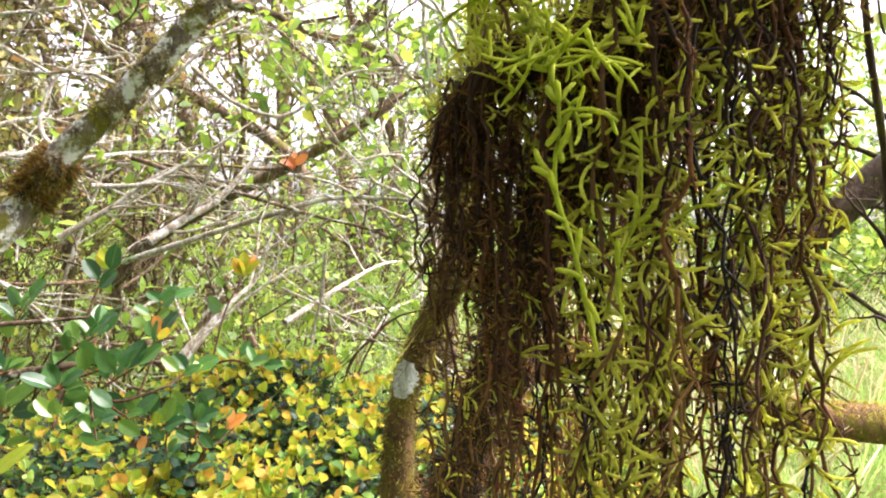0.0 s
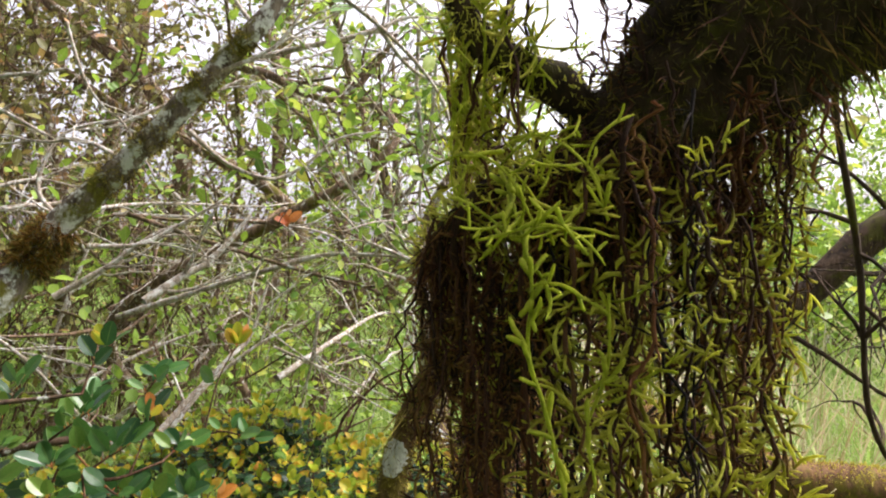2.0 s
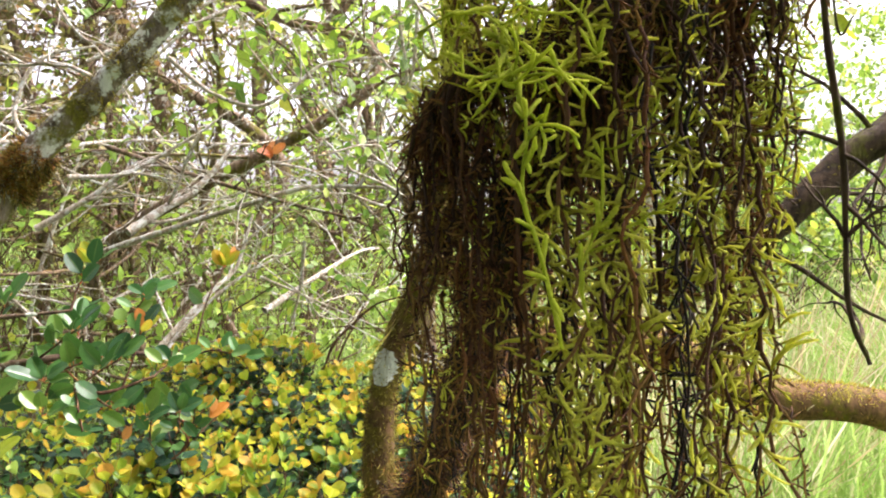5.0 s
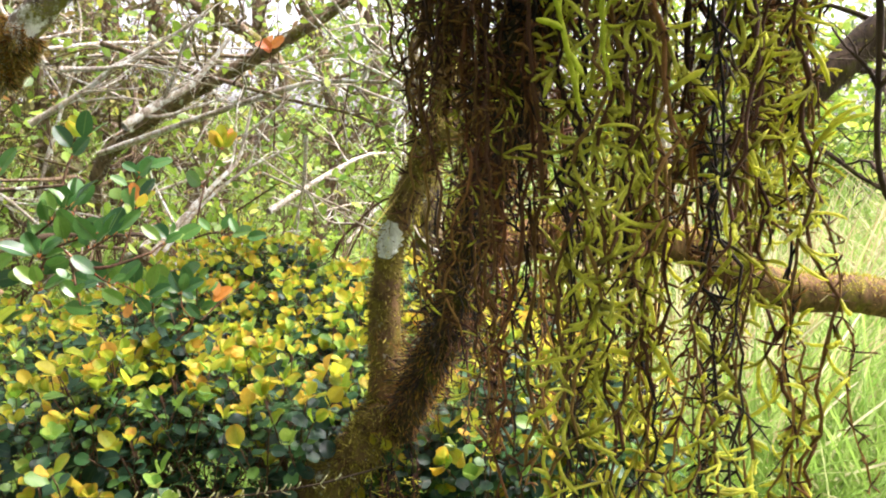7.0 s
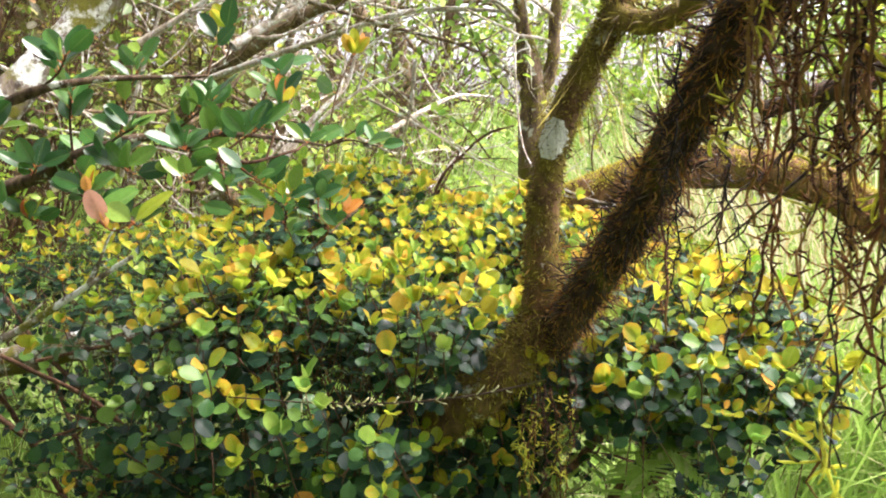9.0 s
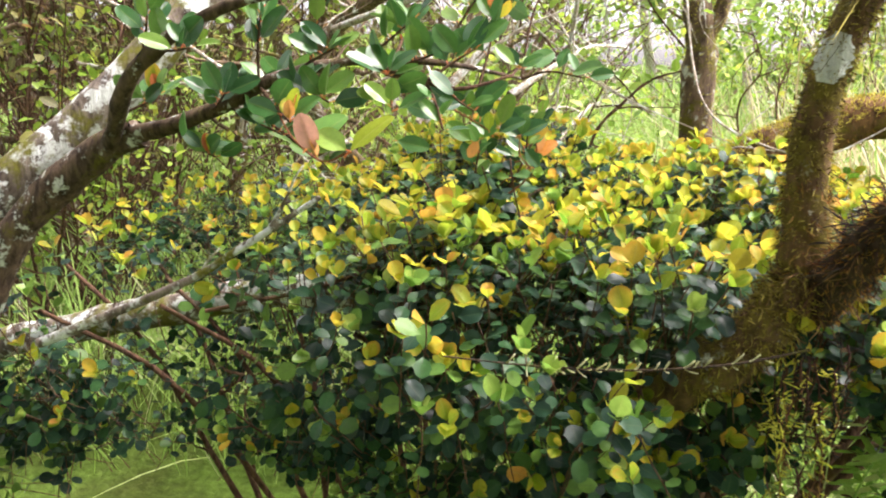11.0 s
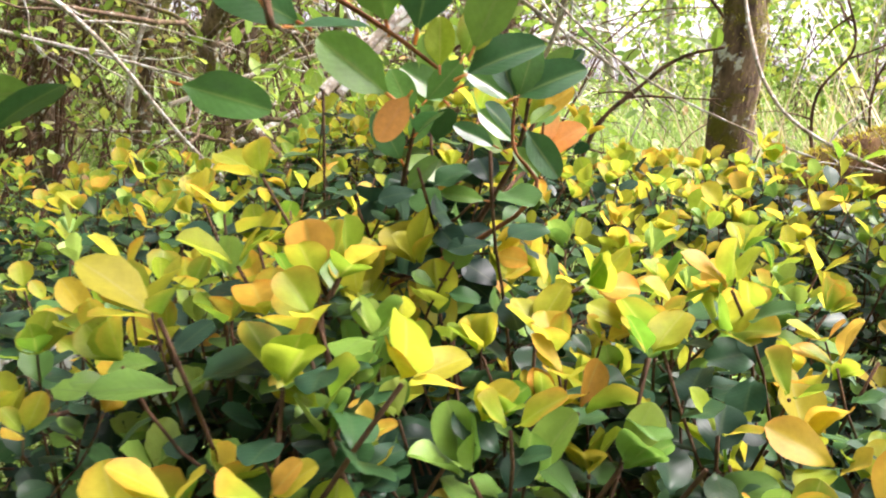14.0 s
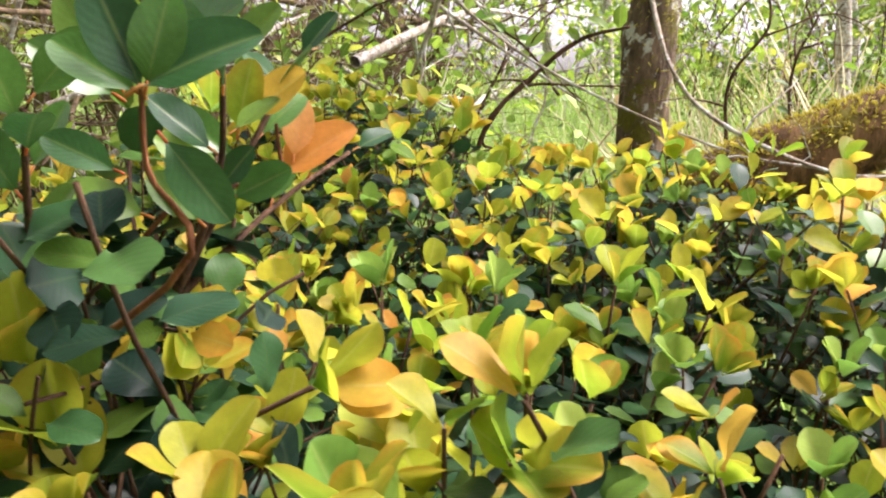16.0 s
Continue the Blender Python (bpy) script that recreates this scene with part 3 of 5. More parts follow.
def fresh_bunch(t, ctrl, clubs, arms, radius, label):
    """A bright strand beset with plump clubs and long curling arms."""
    line = spline(ctrl, 30)
    s = Soup()
    s.add(tube(line, radius * 0.8, 6, 0.15))
    strand = part("strand", s.mesh("strand", [M_FRESH]), t, label)
    s = Soup()
    for i in rng.integers(2, 29, clubs):
        along = unit(line[i + 1] - line[i - 1]) * rng.choice((-1, 1), p=(0.7, 0.3))
        s.add(worm(line[i], along + random_dirs(1)[0] * 0.75, rng.uniform(0.009, 0.02), radius * rng.uniform(0.8, 1.2), 0.5, 6)[1])
    for _ in range(arms):
        i = rng.integers(1, 22)
        pts, piece = worm(line[i], np.array([rng.normal(0.5, 0.7), rng.normal(-0.1, 0.3), rng.normal(-0.1, 0.7)]), rng.uniform(0.025, 0.055), radius * 0.7, rng.uniform(1.0, 2.6), 6, 12)
        s.add(piece)
        for j in rng.integers(3, 11, 3):
            s.add(worm(pts[j], random_dirs(1)[0], rng.uniform(0.006, 0.014), radius * 0.7, 0.6, 5)[1])
    tagged(part("fringe", s.mesh("fringe", [M_FRESH]), strand, root=t), kind="stuff")


def moss_curtain():
    t = thing("moss_curtain", (0.12, 0.5, 1.66), "curtain of dark hanging roots with yellow-green moss tips", "hanging moss")
    lengths = (0.09, 0.18, 0.3, 0.43)
    dark = [strand_kind(ln, 260, 0.0011, 0.0006, 0.011, M_ROOT, M_ROOT, 0.01) for ln in lengths for _ in range(3)]
    thick = [strand_kind(ln, 190, 0.0017, 0.0007, 0.012, M_ROOT, M_REDROOT, 0.008) for ln in lengths for _ in range(2)]
    brown = [strand_kind(ln, 240, 0.0014, 0.0007, 0.012, M_BROWNROOT, M_REDROOT, 0.012) for ln in lengths for _ in range(2)]
    olive = [strand_kind(ln, 180, 0.0012, 0.00092, 0.016, M_ROOT, M_CLUB, 0.012, 0.4, 2.2) for ln in lengths for _ in range(4)]
    bold = [strand_kind(ln, 150, 0.0014, 0.00118, 0.024, M_ROOT, M_CLUB, 0.016, 0.55, 2.6) for ln in lengths for _ in range(4)]
    black = [strand_kind(ln, 170, 0.0010, 0.0006, 0.013, M_BLACKROOT, M_BLACKROOT, 0.012, 0.6) for ln in lengths for _ in range(3)]
    sets = (dark, thick, brown, olive, bold, black)

    def pick(mix, drop):
        """A strand of the wanted make whose length is near the drop."""
        kinds = sets[rng.choice(6, p=mix)]
        ranked = sorted(kinds, key=lambda k: abs(k[0] - drop))
        return ranked[rng.integers(0, len(kinds) // 4 + 1)]

    def spread(count, s0, s1, side, mix, low):
        """Strands under the leaning stem between two places along it."""
        for _ in range(count):
            i = int(rng.uniform(s0, s1))
            along = unit(LEAN_LINE[i + 1] - LEAN_LINE[i])
            off = rng.uniform(-1, 1) * side
            at = LEAN_LINE[i] + unit(np.cross(along, (0, 0, 1))) * off + np.array([0, 0, -0.25 * abs(off)])
            drop = max(0.06, at[2] - low - abs(rng.normal(0, 0.13)) + 0.03)
            kind = pick(mix, drop)
            hang(t, kind, at, drop / kind[0])

    def box(count, xr, yr, zr, mix, low, loose=0.12):
        """Strands from a block of moss down to a height."""
        for _ in range(count):
            at = (rng.uniform(*xr), rng.uniform(*yr), rng.uniform(*zr))
            drop = max(0.06, at[2] - low - abs(rng.normal(0, loose)))
            kind = pick(mix, drop)
            hang(t, kind, at, drop / kind[0])

    def short(count, xr, yr, zr, mix, drop):
        for _ in range(count):
            at = (rng.uniform(*xr), rng.uniform(*yr), rng.uniform(*zr))
            fall = rng.uniform(*drop)
            kind = pick(mix, fall)
            hang(t, kind, at, fall / kind[0])

    spread(13, 22, 46, 0.03, (0.5, 0.1, 0.22, 0.1, 0.0, 0.08), 1.12)
    spread(11, 44, 60, 0.045, (0.3, 0.15, 0.33, 0.14, 0.08, 0.0), 1.2)
    spread(13, 57, 67, 0.05, (0.12, 0.1, 0.12, 0.26, 0.3, 0.1), 1.2)
    spread(11, 28, 66, 0.06, (0.2, 0.0, 0.05, 0.15, 0.0, 0.6), 1.14)
    # dense brown bundle under the moss pad
    box(17, (0.004, 0.06), (0.46, 0.56), (1.575, 1.625), (0.44, 0.2, 0.3, 0.06, 0.0, 0.0), 1.2)
    box(4, (0.05, 0.1), (0.42, 0.54), (1.59, 1.64), (0.3, 0.2, 0.35, 0.1, 0.05, 0.0), 1.2)
    short(40, (-0.004, 0.05), (0.47, 0.56), (1.56, 1.615), (0.75, 0.0, 0.25, 0.0, 0.0, 0.0), (0.05, 0.14))
    # the looser fringe under the great limb
    box(12, (0.1, 0.215), (0.37, 0.5), (1.6, 1.68), (0.1, 0.08, 0.1, 0.3, 0.34, 0.08), 1.14, 0.15)
    box(11, (0.16, 0.225), (0.4, 0.5), (1.62, 1.7), (0.1, 0.06, 0.2, 0.34, 0.25, 0.05), 1.2, 0.15)
    box(10, (0.2, 0.262), (0.41, 0.5), (1.66, 1.74), (0.14, 0.04, 0.12, 0.36, 0.26, 0.08), 1.36, 0.08)
    short(38, (0.1, 0.23), (0.39, 0.5), (1.615, 1.7), (0.62, 0.05, 0.28, 0.05, 0.0, 0.0), (0.04, 0.11))
    short(16, (0.02, 0.09), (0.47, 0.56), (1.72, 1.8), (0.0, 0.0, 0.0, 0.6, 0.4, 0.0), (0.1, 0.2))
    short(12, (0.03, 0.1), (0.44, 0.52), (1.62, 1.67), (0.0, 0.0, 0.0, 0.4, 0.6, 0.0), (0.03, 0.07))
    short(12, (0.1, 0.17), (0.44, 0.52), (1.7, 1.84), (0.7, 0.1, 0.1, 0.1, 0.0, 0.0), (0.05, 0.12))
    short(12, (-0.095, -0.02), (1.02, 1.06), (0.97, 1.03), (0.4, 0.0, 0.0, 0.5, 0.0, 0.1), (0.1, 0.24))
    box(7, (0.08, 0.165), (0.36, 0.42), (1.59, 1.67), (0.0, 0.0, 0.15, 0.4, 0.45, 0.0), 1.26)
    # long black strands that hang lowest
    box(13, (0.06, 0.23), (0.42, 0.56), (1.56, 1.64), (0.15, 0.0, 0.0, 0.0, 0.2, 0.65), 1.07, 0.05)
    fresh = "bright fresh green strand with plump clubs"
    fresh_bunch(t, [(0.045, 0.42, 1.635), (0.05, 0.38, 1.6), (0.055, 0.356, 1.566), (0.053, 0.356, 1.53), (0.062, 0.357, 1.5), (0.074, 0.36, 1.45)], 34, 4, 0.0015, fresh)
    fresh_bunch(t, [(0.02, 0.42, 1.618), (0.037, 0.398, 1.602), (0.05, 0.37, 1.59), (0.066, 0.36, 1.6), (0.085, 0.36, 1.58)], 8, 5, 0.0013, fresh)
    fresh_bunch(t, [(0.05, 0.43, 1.655), (0.07, 0.4, 1.65), (0.09, 0.385, 1.63), (0.1, 0.38, 1.6)], 8, 7, 0.0012, fresh)
    fresh_bunch(t, [(0.0, 0.46, 1.64), (0.025, 0.43, 1.645), (0.045, 0.4, 1.63), (0.06, 0.39, 1.6)], 8, 7, 0.0012, fresh)
    # bright tassels under the upper limb
    for x, y, top, low in ((0.02, 0.5, 1.8, 1.66), (0.035, 0.49, 1.79, 1.65), (0.012, 0.51, 1.77, 1.64), (0.05, 0.5, 1.76, 1.67), (0.028, 0.52, 1.74, 1.62), (0.07, 0.49, 1.745, 1.68)):
        fresh_bunch(t, [(x, y, top), (x + 0.004, y - 0.004, top * 0.6 + low * 0.4), (x + rng.normal(0, 0.006), y, low)], 20, 3, 0.0012, "yellow-green moss tassel under the limb")
    fresh_bunch(t, [(0.1, 0.38, 1.56), (0.098, 0.375, 1.52), (0.086, 0.37, 1.49), (0.09, 0.37, 1.46)], 10, 3, 0.0012, fresh)


moss_curtain()


# ---------- the round-leaved shrub ----------
YOUNG_SHAPES = [(rng.uniform(0.022, 0.028), rng.uniform(0.0175, 0.0215), rng.uniform(0.15, 0.5), rng.uniform(-0.1, 0.25)) for _ in range(5)]
OLD_SHAPES = [(rng.uniform(0.02, 0.027), rng.uniform(0.0165, 0.021), rng.uniform(0.05, 0.25), rng.uniform(0.05, 0.3)) for _ in range(5)]
YOUNG_LEAVES = [leaf_piece(a, b, 0.66, 4, 6, c, d, 0.03) for a, b, c, d in YOUNG_SHAPES]
OLD_LEAVES = [leaf_piece(a, b, 0.66, 4, 5, c, d, 0.03) for a, b, c, d in OLD_SHAPES]
FINE_YOUNG = [leaf_piece(a, b, 0.66, 8, 14, c, d, 0.05) for a, b, c, d in YOUNG_SHAPES]
FINE_OLD = [leaf_piece(a, b, 0.66, 8, 12, c, d, 0.05) for a, b, c, d in OLD_SHAPES]


def shoot(kind):
    """The leaves of a shoot that grows up +Z: (leaf table, which, pose)."""
    out = []
    length = rng.uniform(0.05, 0.09)
    pairs = rng.integers(2, 4)
    turn = rng.uniform(0, 3.14)
    for p in range(pairs):
        z = length * (p + 0.3) / pairs
        for k in (0, 1):
            a = turn + p * 1.57 + k * 3.14 + rng.normal(0, 0.25)
            e = rng.normal(0.25, 0.25)
            y = np.array([[math.cos(a) * math.cos(e), math.sin(a) * math.cos(e), math.sin(e)]])
            m = frames(np.array([[0, 0, z]]) + y * 0.004, y, np.array([[0, 0, 1.0]]), [rng.uniform(0.75, 1.1)])[0]
            out.append(("old", rng.integers(0, 5), m))
    if kind != "old":
        for k in range(rng.integers(2, 6)):
            a = turn + 0.8 + k * (1.57 if k > 1 else 3.14) + rng.normal(0, 0.25)
            e = rng.uniform(0.65, 1.25)
            y = np.array([[math.cos(a) * math.cos(e), math.sin(a) * math.cos(e), math.sin(e)]])
            m = frames(np.array([[0, 0, length]]) + y * 0.003, y, np.array([[-math.cos(a) * 0.9, -math.sin(a) * 0.9, 0.5]]), [rng.uniform(0.7, 1.1)])[0]
            out.append((kind, rng.integers(0, 5), m))
    bend = np.array([[0, 0, 0], [rng.normal(0, 0.003), rng.normal(0, 0.003), length / 2], [0, 0, length]])
    return out, spline(np.vstack([[0, 0, -0.06], bend]), 6)


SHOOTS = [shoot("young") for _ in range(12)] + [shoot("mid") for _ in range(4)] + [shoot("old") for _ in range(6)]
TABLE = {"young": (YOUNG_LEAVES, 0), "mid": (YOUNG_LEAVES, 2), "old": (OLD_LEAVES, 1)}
SHRUB_MATS = [M_YOUNG, M_OLD, M_MIDLEAF, M_TWIG]


def bumpy(x, y):
    return (0.045 * np.sin(3.1 * x + 1.7 * y + 0.4) * np.cos(2.3 * y - 1.1 * x) + 0.028 * np.sin(9.0 * x + 2.0) * np.sin(8.0 * y + 1.0) + 0.015 * np.sin(21 * x + 5 * y))


def shrub_top(x, y):
    h = 1.115 + bumpy(x, y) + 0.05 * np.clip((y - 1.5) / 0.6, 0, 1) * np.clip(1 - (x + 0.15) / 0.2, 0, 1)
    h = h - 0.16 * np.clip((x - 0.02) / 0.45, 0, 1) ** 1.2
    return h - 0.12 * np.clip((-0.6 - x) / 0.5, 0, 1)


def shrub_front(x):
    return 0.97 + 0.05 * np.sin(7 * x + 1) + 0.2 * np.clip((-0.5 - x) / 0.5, 0, 1) + 0.25 * np.clip((x - 0.05) / 0.45, 0, 1)


def clear_of_path(p):
    a, b = np.array([-0.44, 0.45, 1.27]), np.array([-0.28, 0.99, 1.235])
    f = np.clip((p - a) @ (b - a) / ((b - a) @ (b - a)), 0, 1)
    return np.linalg.norm(p - (a + f[:, None] * (b - a)), axis=1)


def shrub():
    t = thing("round_leaved_shrub", (-0.3, 1.5, 0.0), "dense shrub with yellow and orange new leaves over dark round ones", "shrub")
    # shoots on the crown
    n = 3700
    x, y = rng.uniform(-1.45, 0.38, n), rng.uniform(0.93, 2.15, n)
    ok = (y > shrub_front(x)) & (y < 2.1 + 0.06 * np.sin(8 * x)) & (rng.random(n) < np.clip(1.1 - 0.75 * np.clip((-0.62 - x) / 0.4, 0, 1), 0.3, 1))
    x, y = x[ok], y[ok]
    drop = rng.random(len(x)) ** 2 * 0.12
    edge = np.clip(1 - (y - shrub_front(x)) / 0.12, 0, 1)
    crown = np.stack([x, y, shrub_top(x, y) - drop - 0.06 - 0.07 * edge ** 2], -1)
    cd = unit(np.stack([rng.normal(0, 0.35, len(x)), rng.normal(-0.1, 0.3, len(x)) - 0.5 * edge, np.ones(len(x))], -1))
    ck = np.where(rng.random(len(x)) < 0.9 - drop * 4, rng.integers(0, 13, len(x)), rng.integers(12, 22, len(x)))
    # shoots on the front, fewer young ones low down to darken the shaded base
    n = 1200
    x = rng.uniform(-1.5, 0.38, n)
    f = rng.random(n)
    low = 0.6 + 0.18 * np.clip((x + 0.25) / 0.3, 0, 1)
    z = low + (shrub_top(x, shrub_front(x)) - 0.08 - low) * f
    y = shrub_front(x) + 0.03 + 0.22 * (1 - f) ** 1.5 + rng.random(n) ** 2 * 0.15
    front = np.stack([x, y, z], -1)
    fd = unit(np.stack([rng.normal(0, 0.45, n), rng.normal(-0.7, 0.35, n), rng.normal(0.75, 0.3, n)], -1))
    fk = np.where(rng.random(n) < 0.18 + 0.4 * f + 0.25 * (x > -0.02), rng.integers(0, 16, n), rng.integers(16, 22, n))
    # dark old-leaf shoots inside, their colour and density deepening the inner shade
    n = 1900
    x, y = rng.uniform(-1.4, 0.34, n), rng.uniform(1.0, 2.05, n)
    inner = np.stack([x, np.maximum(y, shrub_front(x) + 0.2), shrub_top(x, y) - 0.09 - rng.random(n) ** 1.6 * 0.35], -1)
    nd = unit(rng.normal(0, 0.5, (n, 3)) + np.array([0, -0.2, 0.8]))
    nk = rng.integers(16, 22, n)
    # a tall dark tuft among the yellow shoots
    n = 34
    tuft = np.array([-0.45, 1.26, 1.1]) + rng.normal(0, 1, (n, 3)) * np.array([0.035, 0.035, 0.025])
    td = unit(rng.normal(0, 0.55, (n, 3)) + np.array([0, -0.15, 0.9]))
    tk = np.where(rng.random(n) < 0.35, rng.integers(0, 16, n), rng.integers(16, 22, n))
    # tall young shoots beside the path
    tips = np.array([(-0.386, 1.049, 1.13), (-0.41, 1.06, 1.095), (-0.325, 1.108, 1.136), (-0.368, 1.165, 1.145), (-0.409, 1.146, 1.126), (-0.374, 1.179, 1.115), (-0.468, 1.072, 1.136), (-0.276, 1.191, 1.14),
                     (-0.405, 1.06, 1.05), (-0.32, 1.14, 1.12), (-0.619, 1.208, 1.125), (-0.298, 1.2, 1.125), (-0.483, 1.31, 1.165),
                     (-0.403, 0.985, 1.051), (-0.374, 0.985, 1.042), (-0.505, 0.985, 0.986), (-0.466, 0.985, 0.988), (-0.636, 0.985, 1.054), (-0.798, 0.985, 0.979), (-0.532, 0.985, 1.062)])
    hd = unit(np.stack([rng.normal(0, 0.25, len(tips)), rng.normal(-0.15, 0.2, len(tips)), np.ones(len(tips))], -1))
    tall = tips - hd * 0.1
    hk = rng.integers(0, 12, len(tips))
    hk[1] = 13
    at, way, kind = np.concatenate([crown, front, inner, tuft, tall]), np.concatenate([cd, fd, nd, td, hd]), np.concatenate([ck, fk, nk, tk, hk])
    size = np.concatenate([rng.uniform(0.72, 1.2, len(at) - len(tips)), rng.uniform(0.88, 1.02, len(tips))]) + 0.05 * (np.linalg.norm(at - np.array([-0.36, 1.12, 1.08]), axis=1) < 0.2)
    ok = clear_of_path(at + way * 0.05) > 0.12
    x, y, z = at.T
    ok &= ~((x > -0.15) & (x < 0.03) & (y < 1.1) & (z > 0.88) & (z < 1.12))
    ok &= ~((x > -0.48) & (x < -0.1) & (y < 1.03) & (np.abs(z - 0.975) < 0.04))
    ok &= ~((x < -0.5) & (np.sin(9 * x + 1.0) * np.sin(8 * y + 0.4) > 0.15) & (rng.random(len(x)) < 0.8))
    ok &= ~((x < -0.62) & (y < 1.7) & (z < 0.98) & (z > 0.8) & (rng.random(len(x)) < 0.88))
    ok &= ~((x > -0.03) & (x < 0.13) & (y < 1.35) & (z < 0.88))
    hollow = np.sin(11 * x + 3 * z + 0.7) * np.sin(14 * z + 4 * x + 2.0) + 0.5 * np.sin(23 * x + 1) * np.sin(19 * z)
    ok &= ~((hollow > 0.32) & (y < shrub_front(x) + 0.2) & (z < shrub_top(x, y) - 0.14))
    at, way, kind, size = at[ok], way[ok], kind[ok], size[ok]
    spin = random_dirs(len(at))
    yy = unit(spin - way * (spin * way).sum(1, keepdims=True))
    m = np.zeros((len(at), 4, 4))
    m[:, :3, 0], m[:, :3, 1], m[:, :3, 2], m[:, :3, 3], m[:, 3, 3] = np.cross(yy, way) * size[:, None], yy * size[:, None], way * size[:, None], at, 1
    near = np.argsort(np.linalg.norm(at - np.array([-0.28, 1.12, 1.12]), axis=1))[:190]
    far = np.ones(len(at), bool)
    far[near] = False
    s = Soup()
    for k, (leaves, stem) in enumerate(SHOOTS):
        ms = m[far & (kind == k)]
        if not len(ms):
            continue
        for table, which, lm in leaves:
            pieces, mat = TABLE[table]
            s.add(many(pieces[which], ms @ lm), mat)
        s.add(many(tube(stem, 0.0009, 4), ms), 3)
    tagged(part("foliage", s.mesh("foliage", SHRUB_MATS), t), kind="stuff")
    # the nearest shoots leaf by leaf
    leaf_mesh = {}
    for table, (pieces, mat) in TABLE.items():
        for w, p in enumerate(FINE_OLD if table == "old" else FINE_YOUNG):
            q = Soup()
            q.add(p)
            leaf_mesh[table, w] = q.mesh("leaf", [SHRUB_MATS[mat]])
    stems = {}
    for i in near:
        leaves, stem = SHOOTS[kind[i]]
        if kind[i] not in stems:
            q = Soup()
            q.add(tube(stem, 0.0009, 6))
            stems[kind[i]] = q.mesh("shoot", [M_TWIG])
        ob = part("shoot", stems[kind[i]], t)
        ob.matrix_local = Matrix.Translation(-t.location) @ Matrix(m[i])
        for table, which, lm in leaves:
            lf = part("leaf", leaf_mesh[table, which], ob, root=t)
            lf.matrix_local = Matrix(lm)
    # branches inside
    for a in np.linspace(-1.4, 0.4, 20):
        foot = (-0.25 + 0.3 * a, 1.55 + rng.normal(0, 0.1), 0.0)
        top = (a, rng.uniform(1.15, 1.9), 0.92)
        line = spline([foot, (foot[0] * 0.6 + a * 0.4, foot[1], 0.4), (a * 0.85, (foot[1] + top[1]) / 2, 0.75), top], 12)
        s = Soup()
        s.add(tube(line, taper(0.016 if a > -0.6 else 0.008, 0.004, 12), 7, 0.08))
        for _ in range(9 if a > -0.6 else 2):
            i = rng.integers(5, 11)
            branching(s, line[i], unit(np.array([rng.normal(0, 0.6), rng.normal(-0.2, 0.6), 0.3])), rng.uniform(0.1, 0.24), 0.004, 1, 0, 0.15, (2, 4), 0.8, 0.2, None, 5)
        part("branch", s.mesh("branch", [M_TWIG]), t)


shrub()


# ---------- broad-leaved sapling ----------
BIG_LEAVES = [leaf_piece(rng.uniform(0.048, 0.06), rng.uniform(0.028, 0.034), 0.57, 8, 14, rng.uniform(0.1, 0.4), rng.uniform(0.0, 0.3), 0.02) for _ in range(4)]


def leaf_with_stalk(k):
    s = Soup()
    s.add(tube(np.array([[0, -0.007, 0.0], [0, -0.003, 0.0004], [0, 0.002, 0]]), 0.0011, 4), 1)
    s.add(BIG_LEAVES[k], 0)
    return s


BIG_MESH = [leaf_with_stalk(k).mesh("leaf", [M_BIG, M_RED]) for k in range(4)]
YELLOW_MESH = [leaf_with_stalk(k).mesh("leaf", [M_YOUNG, M_RED]) for k in range(4)]
RED_MESH = [leaf_with_stalk(k).mesh("leaf", [M_RED, M_RED]) for k in range(4)]
MID_MESH = [leaf_with_stalk(k).mesh("leaf", [M_MIDLEAF, M_RED]) for k in range(4)]
PINK_MESH = [leaf_with_stalk(k).mesh("leaf", [M_PINK, M_RED]) for k in range(4)]
ORANGE_MESH = [leaf_with_stalk(k).mesh("leaf", [M_ORANGE, M_RED]) for k in range(4)]


def broad_sprig(t, origin, tip, count, red=0, scale=1.0):
    origin, tip = np.array(origin), np.array(tip)
    line = spline([origin, origin * 0.5 + tip * 0.5 + rng.normal(0, 0.004, 3), tip], 14)
    s = Soup()
    s.add(tube(line, taper(0.0021, 0.0012, 14), 6, 0.08))
    sprig = part("sprig", s.mesh("sprig", [M_TWIG]), t)

    def leaf(mesh, at, y, up, scale):
        ob = part("leaf", mesh, sprig, root=t)
        ob.matrix_local = Matrix(frames(at[None], y[None], up[None], [scale])[0])

    for k in range(count):
        f = 1 - 0.5 * (k / max(count - 1, 1)) ** 1.4
        a = k * 2.4 + rng.uniform(0, 0.6)
        y = unit(np.array([math.cos(a), 0.6 * math.sin(a), rng.uniform(0.2, 1.3)]) + 0.25 * unit(line[-1] - line[-3]))
        leaf(BIG_MESH[rng.integers(0, 4)], line[int(f * 13)] + y * 0.006, y, unit(np.array([0, -0.8, 0.75]) + rng.normal(0, 0.4, 3)), scale * rng.uniform(0.6, 1.05))
    for k in range(red):
        y = unit(np.array([rng.normal(0, 0.3), rng.normal(0, 0.3), 1.0]))
        leaf(RED_MESH[k % 4], line[-1] + y * 0.004, y, random_dirs(1)[0], rng.uniform(0.35, 0.6))
        for _ in range(2):
            y = unit(np.array([rng.normal(0, 0.6), rng.normal(0, 0.5), 1.0]))
            leaf(YELLOW_MESH[rng.integers(0, 4)], line[-2] + y * 0.004, y, unit(np.array([0, -0.8, 0.6]) + rng.normal(0, 0.4, 3)), rng.uniform(0.45, 0.75))


